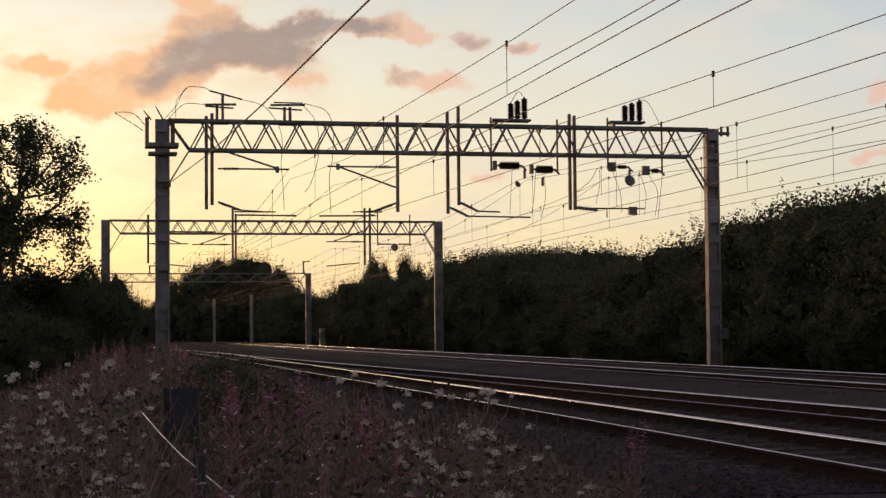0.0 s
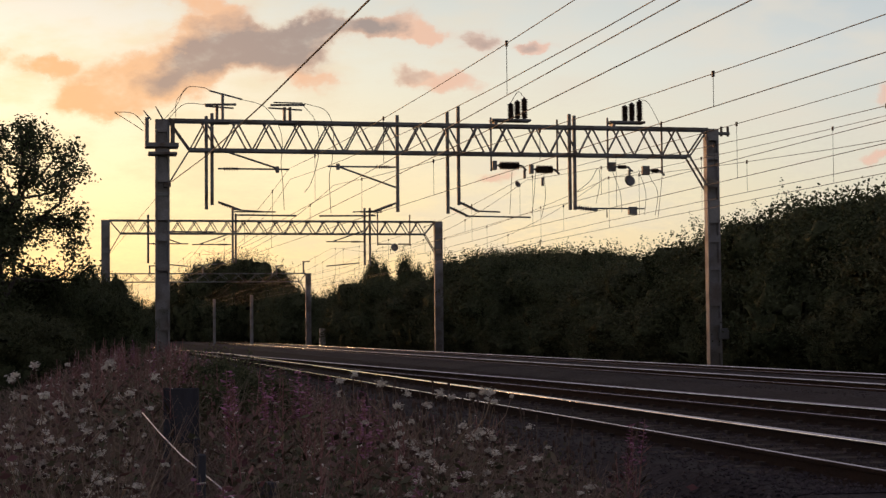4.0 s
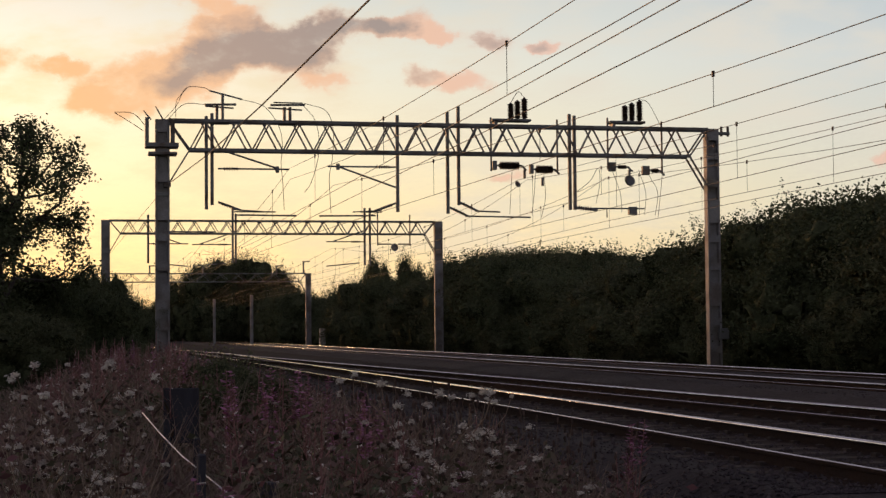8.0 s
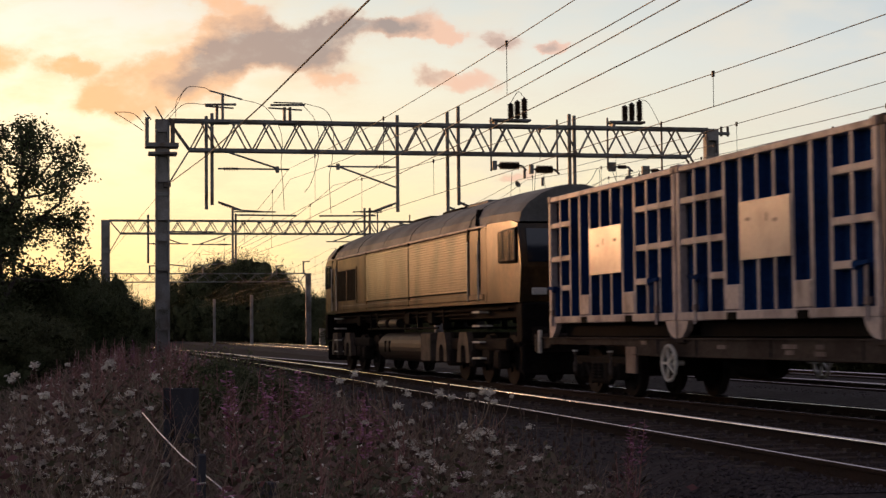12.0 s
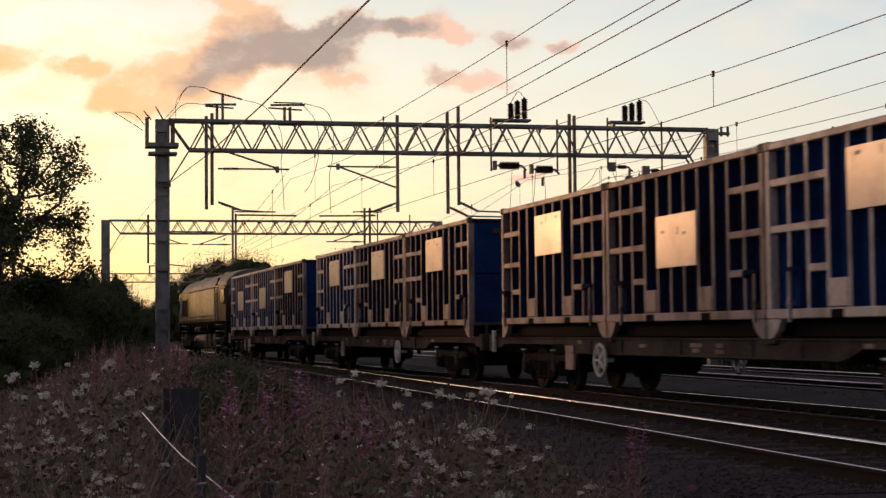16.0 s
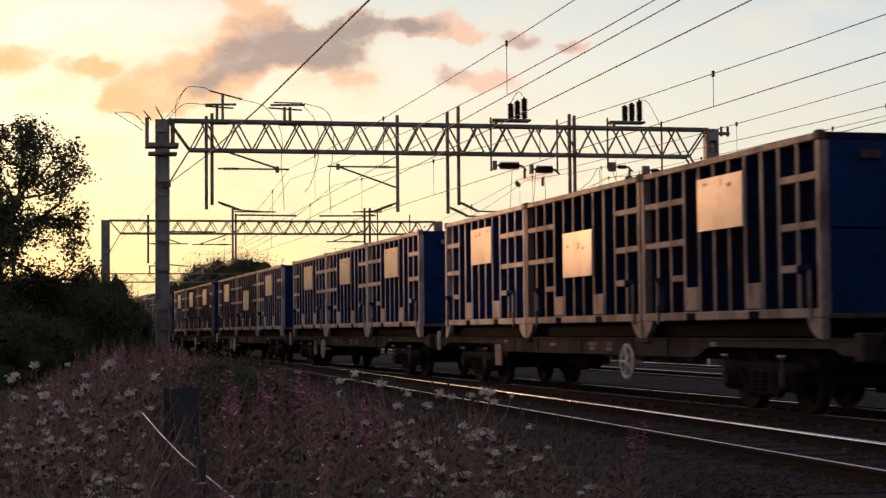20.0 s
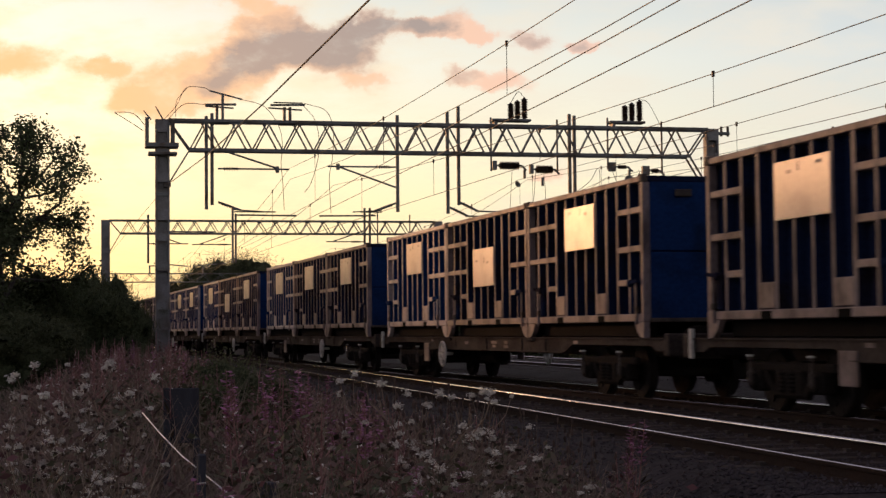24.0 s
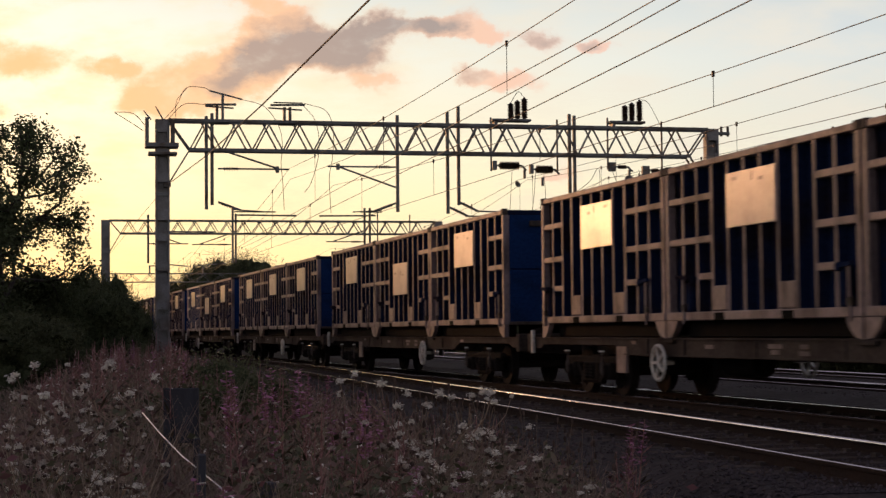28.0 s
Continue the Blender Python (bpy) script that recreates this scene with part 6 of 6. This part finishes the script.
    for k in range(3):
        q = np.random.default_rng(90 + k)
        stem, head = bmesh.new(), bmesh.new()
        for j in range(4):
            g, reach = q.uniform(0, math.tau), q.uniform(0.03, 0.16)
            tip = Vector((math.cos(g) * reach, math.sin(g) * reach, q.uniform(0.8, 1.0)))
            rod(stem, (0, 0, 0), tip * 0.55 - Vector((0, 0, 0.02)), 0.0014, seg=3)
            rod(stem, tip * 0.55 - Vector((0, 0, 0.02)), tip, 0.0011, seg=3)
            for z0 in (0.0, -0.045) if q.random() < 0.4 else (0.0,):
                lathe(head, [(0.002, z0 - 0.012), (0.006, z0 - 0.006), (0.007, z0 + 0.004), (0.003, z0 + 0.015)], Matrix.Translation(tip), 6)
        stalks.append(plant_meshes([("stem", stem, M_STEM), ("seed_head", head, M_CUP)]))
    for _ in range(34):
        az, d = rng.uniform(11.5, 20.5), rng.uniform(7.0, 10.5)
        x, y = d * math.sin(radians(az)), d * math.cos(radians(az))
        z = ground_height(x, y)
        top = 1.156 - d * math.tan(radians(np.interp(az, [11.5, 15, 17.5, 20.5], [1.25, 1.55, 2.1, 2.9]) + rng.uniform(-0.2, 0.5)))
        t = thing("plantain", "thin plantain stalks with small dark seed heads", "weed", pose(x, y, z - 0.02, rng.uniform(-4, 4), rng.uniform(-4, 4), rng.uniform(0, 360)), "plantains on the bank")
        for nm, me in rng.choice(stalks):
            tagged(share(nm, me, t, Matrix.Diagonal((1, 1, top - z, 1))), kind="stuff")
    for az, d, top in ((21.0, 9.2, 0.5), (21.3, 9.0, 0.44)):
        plant("pods", az, d, top)

    for nm, mat, lab in (("stem", M_SEEDPOD, "red-brown stems of a far stand of willowherb"), ("leaves", M_WEED_LEAF, "narrow leaves of a far stand of willowherb"),
                         ("seed_pod", M_SEEDPOD, "red-brown pods of a far stand of willowherb"), ("down", M_FLUFF, "white down in a far stand of willowherb"),
                         ("flower_spike", M_PINK, "purple-pink spikes in a far stand of willowherb")):
        if nm in stand:
            tagged(new("willowherb_" + nm, quad_mesh(nm, *join_mesh(stand[nm]), mat)), lab, "wildflowers", kind="stuff")

    # grass and undergrowth that nobody could count
    r = np.random.default_rng(5)
    def on_bank(n, far, bend):
        d = 5.0 + far * r.random(n) ** bend
        az = np.radians(r.uniform(-4, 24, n))
        x, y = d * np.sin(az), d * np.cos(az)
        lat = x * math.cos(radians(BETA)) - y * math.sin(radians(BETA))
        keep = lat < 4.0 + 0.5 * np.sin(y * 1.3) + np.where(y < 13.5, 0.8, 0.0)
        x, y, d, az = x[keep], y[keep], d[keep], az[keep]
        z = np.array([ground_height(p, q) for p, q in zip(x, y)])
        return x, y, z, d, bank_top(np.degrees(az), d)

    # strands that bow over, each of four pieces
    x, y, z, d, top = on_bank(60000, 38, 1.5)
    m = len(x)
    patch = 0.5 + 0.5 * np.sin(x * 2.3 + 1.7 * np.sin(y * 0.9)) * np.cos(y * 1.4 + x)
    h = np.clip((top - z) * r.uniform(0.3, 0.95, m) * (0.72 + 0.28 * patch), 0.08, 1.25)
    g = r.uniform(0, math.tau, m)
    lean, bow = r.uniform(0.05, 0.4, m), r.uniform(0.0, 0.75, m) ** 1.5
    steps = np.linspace(0, 1, 5)
    run = (lean[:, None] * steps + bow[:, None] * steps ** 2.5) * h[:, None]
    rise = (steps - 0.22 * bow[:, None] * steps ** 3) * h[:, None]
    mid = np.stack([x[:, None] + np.cos(g)[:, None] * run, y[:, None] + np.sin(g)[:, None] * run, z[:, None] + rise], 2)
    face = r.uniform(0, math.tau, m)
    half = (0.0018 + 0.0026 * r.random(m)) * (0.75 + 0.07 * d)
    wid = (half[:, None] * np.array([1, 1.1, 0.9, 0.6, 0.15]))[:, :, None] * np.stack([np.cos(face), np.sin(face), 0 * face], 1)[:, None]
    v = np.stack([mid - wid, mid + wid], 2).reshape(-1, 3)
    k0 = (np.arange(m) * 10)[:, None, None] + (np.arange(4) * 2)[None, :, None] + np.array([0, 1, 3, 2])
    tagged(new("grass", quad_mesh("grass", v, k0.reshape(-1, 4), M_GRASS)), "tall dry summer grass on the railway bank", "grass", kind="stuff")
    # leafy tangle: sprigs of small leaves at all heights
    x, y, z, d, top = on_bank(9000, 38, 1.4)
    m = len(x)
    h = np.clip((top - z) * r.uniform(0.25, 0.88, m), 0.1, 1.2)
    g, lean = r.uniform(0, math.tau, m), r.uniform(0, 0.3, m)
    per = 15
    t = r.uniform(0.15, 1.0, (m, per))
    c = np.stack([x[:, None] + np.cos(g)[:, None] * lean[:, None] * t * h[:, None], y[:, None] + np.sin(g)[:, None] * lean[:, None] * t * h[:, None],
                  z[:, None] + t * h[:, None]], 2).reshape(-1, 3) + r.normal(0, 0.03, (m * per, 3))
    lv, lf = leaf_cloud(r, c, 0.012, 0.021)
    tagged(new("undergrowth", quad_mesh("undergrowth", lv, lf, M_WEED_LEAF)), "dark tangled undergrowth of small weed leaves", "weeds", kind="stuff")
    # dark green nettles low in the front of the bank and in gaps between the stands
    nd = 4.7 + 4.0 * r.random(5200) ** 1.5
    na = np.radians(r.uniform(-2.5, 19, 5200))
    clump = np.sin(na * 31 + 1.1) + 0.8 * np.sin(nd * 2.2 + na * 17)
    nd, na = nd[clump > 0.15], na[clump > 0.15]
    nx, ny = nd * np.sin(na), nd * np.cos(na)
    nz = np.array([ground_height(p, q) for p, q in zip(nx, ny)])
    nh = np.clip((bank_top(np.degrees(na), nd) - nz) * r.uniform(0.35, 0.72, len(nx)), 0.1, 0.8)
    nt = r.uniform(0.1, 1.0, (len(nx), 14))
    nc = np.stack([nx[:, None] + 0 * nt, ny[:, None] + 0 * nt, nz[:, None] + nt * nh[:, None]], 2).reshape(-1, 3) + r.normal(0, 0.035, (nt.size, 3))
    nv, nf = leaf_cloud(r, nc, 0.012, 0.024, 0.35)
    tagged(new("nettles", quad_mesh("nettles", nv, nf, M_NETTLE)), "dark green nettle patch low on the bank", "weeds", kind="stuff")
    # drifted seed down caught on the stems
    k = r.integers(0, m, 900)
    c = np.stack([x[k], y[k], z[k] + h[k] * r.uniform(0.6, 1.05, len(k))], 1)
    fv, ff = leaf_cloud(r, np.repeat(c, 3, 0), 0.008, 0.010)
    tagged(new("seed_down", quad_mesh("seed_down", fv, ff, M_FLUFF)), "white tufts of seed down caught in the weeds", "seed down", kind="stuff")


def build_fence():
    # small board on two stakes, seen from behind
    x, y = 1.045, 10.0
    z = ground_height(x, y)
    t = thing("board_on_stakes", "small dark board on two grey stakes, seen from behind", "sign", pose(x, y, z, 0, 0, -6))
    part("board", boxed(-0.105, 0.105, -0.012, 0.012, 0.83 - z - 0.33, 0.83 - z, bevel=0.006), M_POST, t, "dark blank board")
    for dx in (-0.083, 0.088):
        part("stake", boxed(dx - 0.022, dx + 0.022, -0.056, -0.013, -0.15, 0.75 - z - (0.22 if dx > 0 else 0.1), bevel=0.005), M_POST, t)
    for x, y, w, top in ((1.06, 6.9, 0.07, 0.535), (0.665, 5.85, 0.03, 0.735)):
        zz = ground_height(x, y)
        t = thing("fence_post", "thin weathered grey fence post among the weeds", "fence post", pose(x, y, zz, 1.0, 0.6, 12), "fence posts")
        part("post", boxed(-w / 2, w / 2, -w / 2, w / 2, -0.15, top - zz, bevel=0.006), M_POST, t)
        part("staple", rod(bmesh.new(), (-0.012, -w / 2 - 0.003, top - zz - 0.1), (0.012, -w / 2 - 0.003, top - zz - 0.1), 0.003), M_PALE, t)
    a, b, c = Vector((0.575, 7.05, 0.825)), Vector((0.655, 6.27, 0.70)), Vector((0.76, 5.6, 0.60))
    w = thing("fence_wire", "bright taut galvanised fence wire", "wire")
    part("strand", tube(bmesh.new(), [a, (a + b) / 2 - Vector((0, 0, .004)), b, (b + c) / 2, c, Vector((0.9, 4.4, 0.38))], 0.0027, 6), M_GALV, w)


def motions():
    walk(clouds, [(0, Matrix.Translation(EYE)), (SECONDS, Matrix.Translation(EYE) @ pose(0, 0, 0, 0, 0, -2.44))])
    times = [i * 0.5 for i in range(57)]
    for ob, off, turn in movers:
        walk(ob, [(t, pose(XT, off + D(t), 0, 0, 0, turn)) for t in times])
    for w, r in wheelsets:
        x, y, z = w.location
        n = int(SECONDS * 30)
        walk(w, [(i / 30, pose(x, y, z, -math.degrees(D(i / 30) / r) % 360)) for i in range(n + 1)])


build_ground()
build_track("track_near", LINE @ pose(T1, 0, 0), -30, 100, (14, 70))
build_track("track_train", pose(XT, 0, 0), -60, 400, (14, 70))
build_track("track_far", LINE @ pose(T3, 0, 0), -60, 400, (22, 60))
build_track("track_far_edge", LINE @ pose(T4, 0, 0), -60, 400, (30, 60))
build_portals()
build_wires()
build_loco()
for n in range(8, -2, -1):
    build_wagon(n)
build_lineside()
clouds = build_clouds()
build_woods()
build_fence()
build_weeds()
motions()
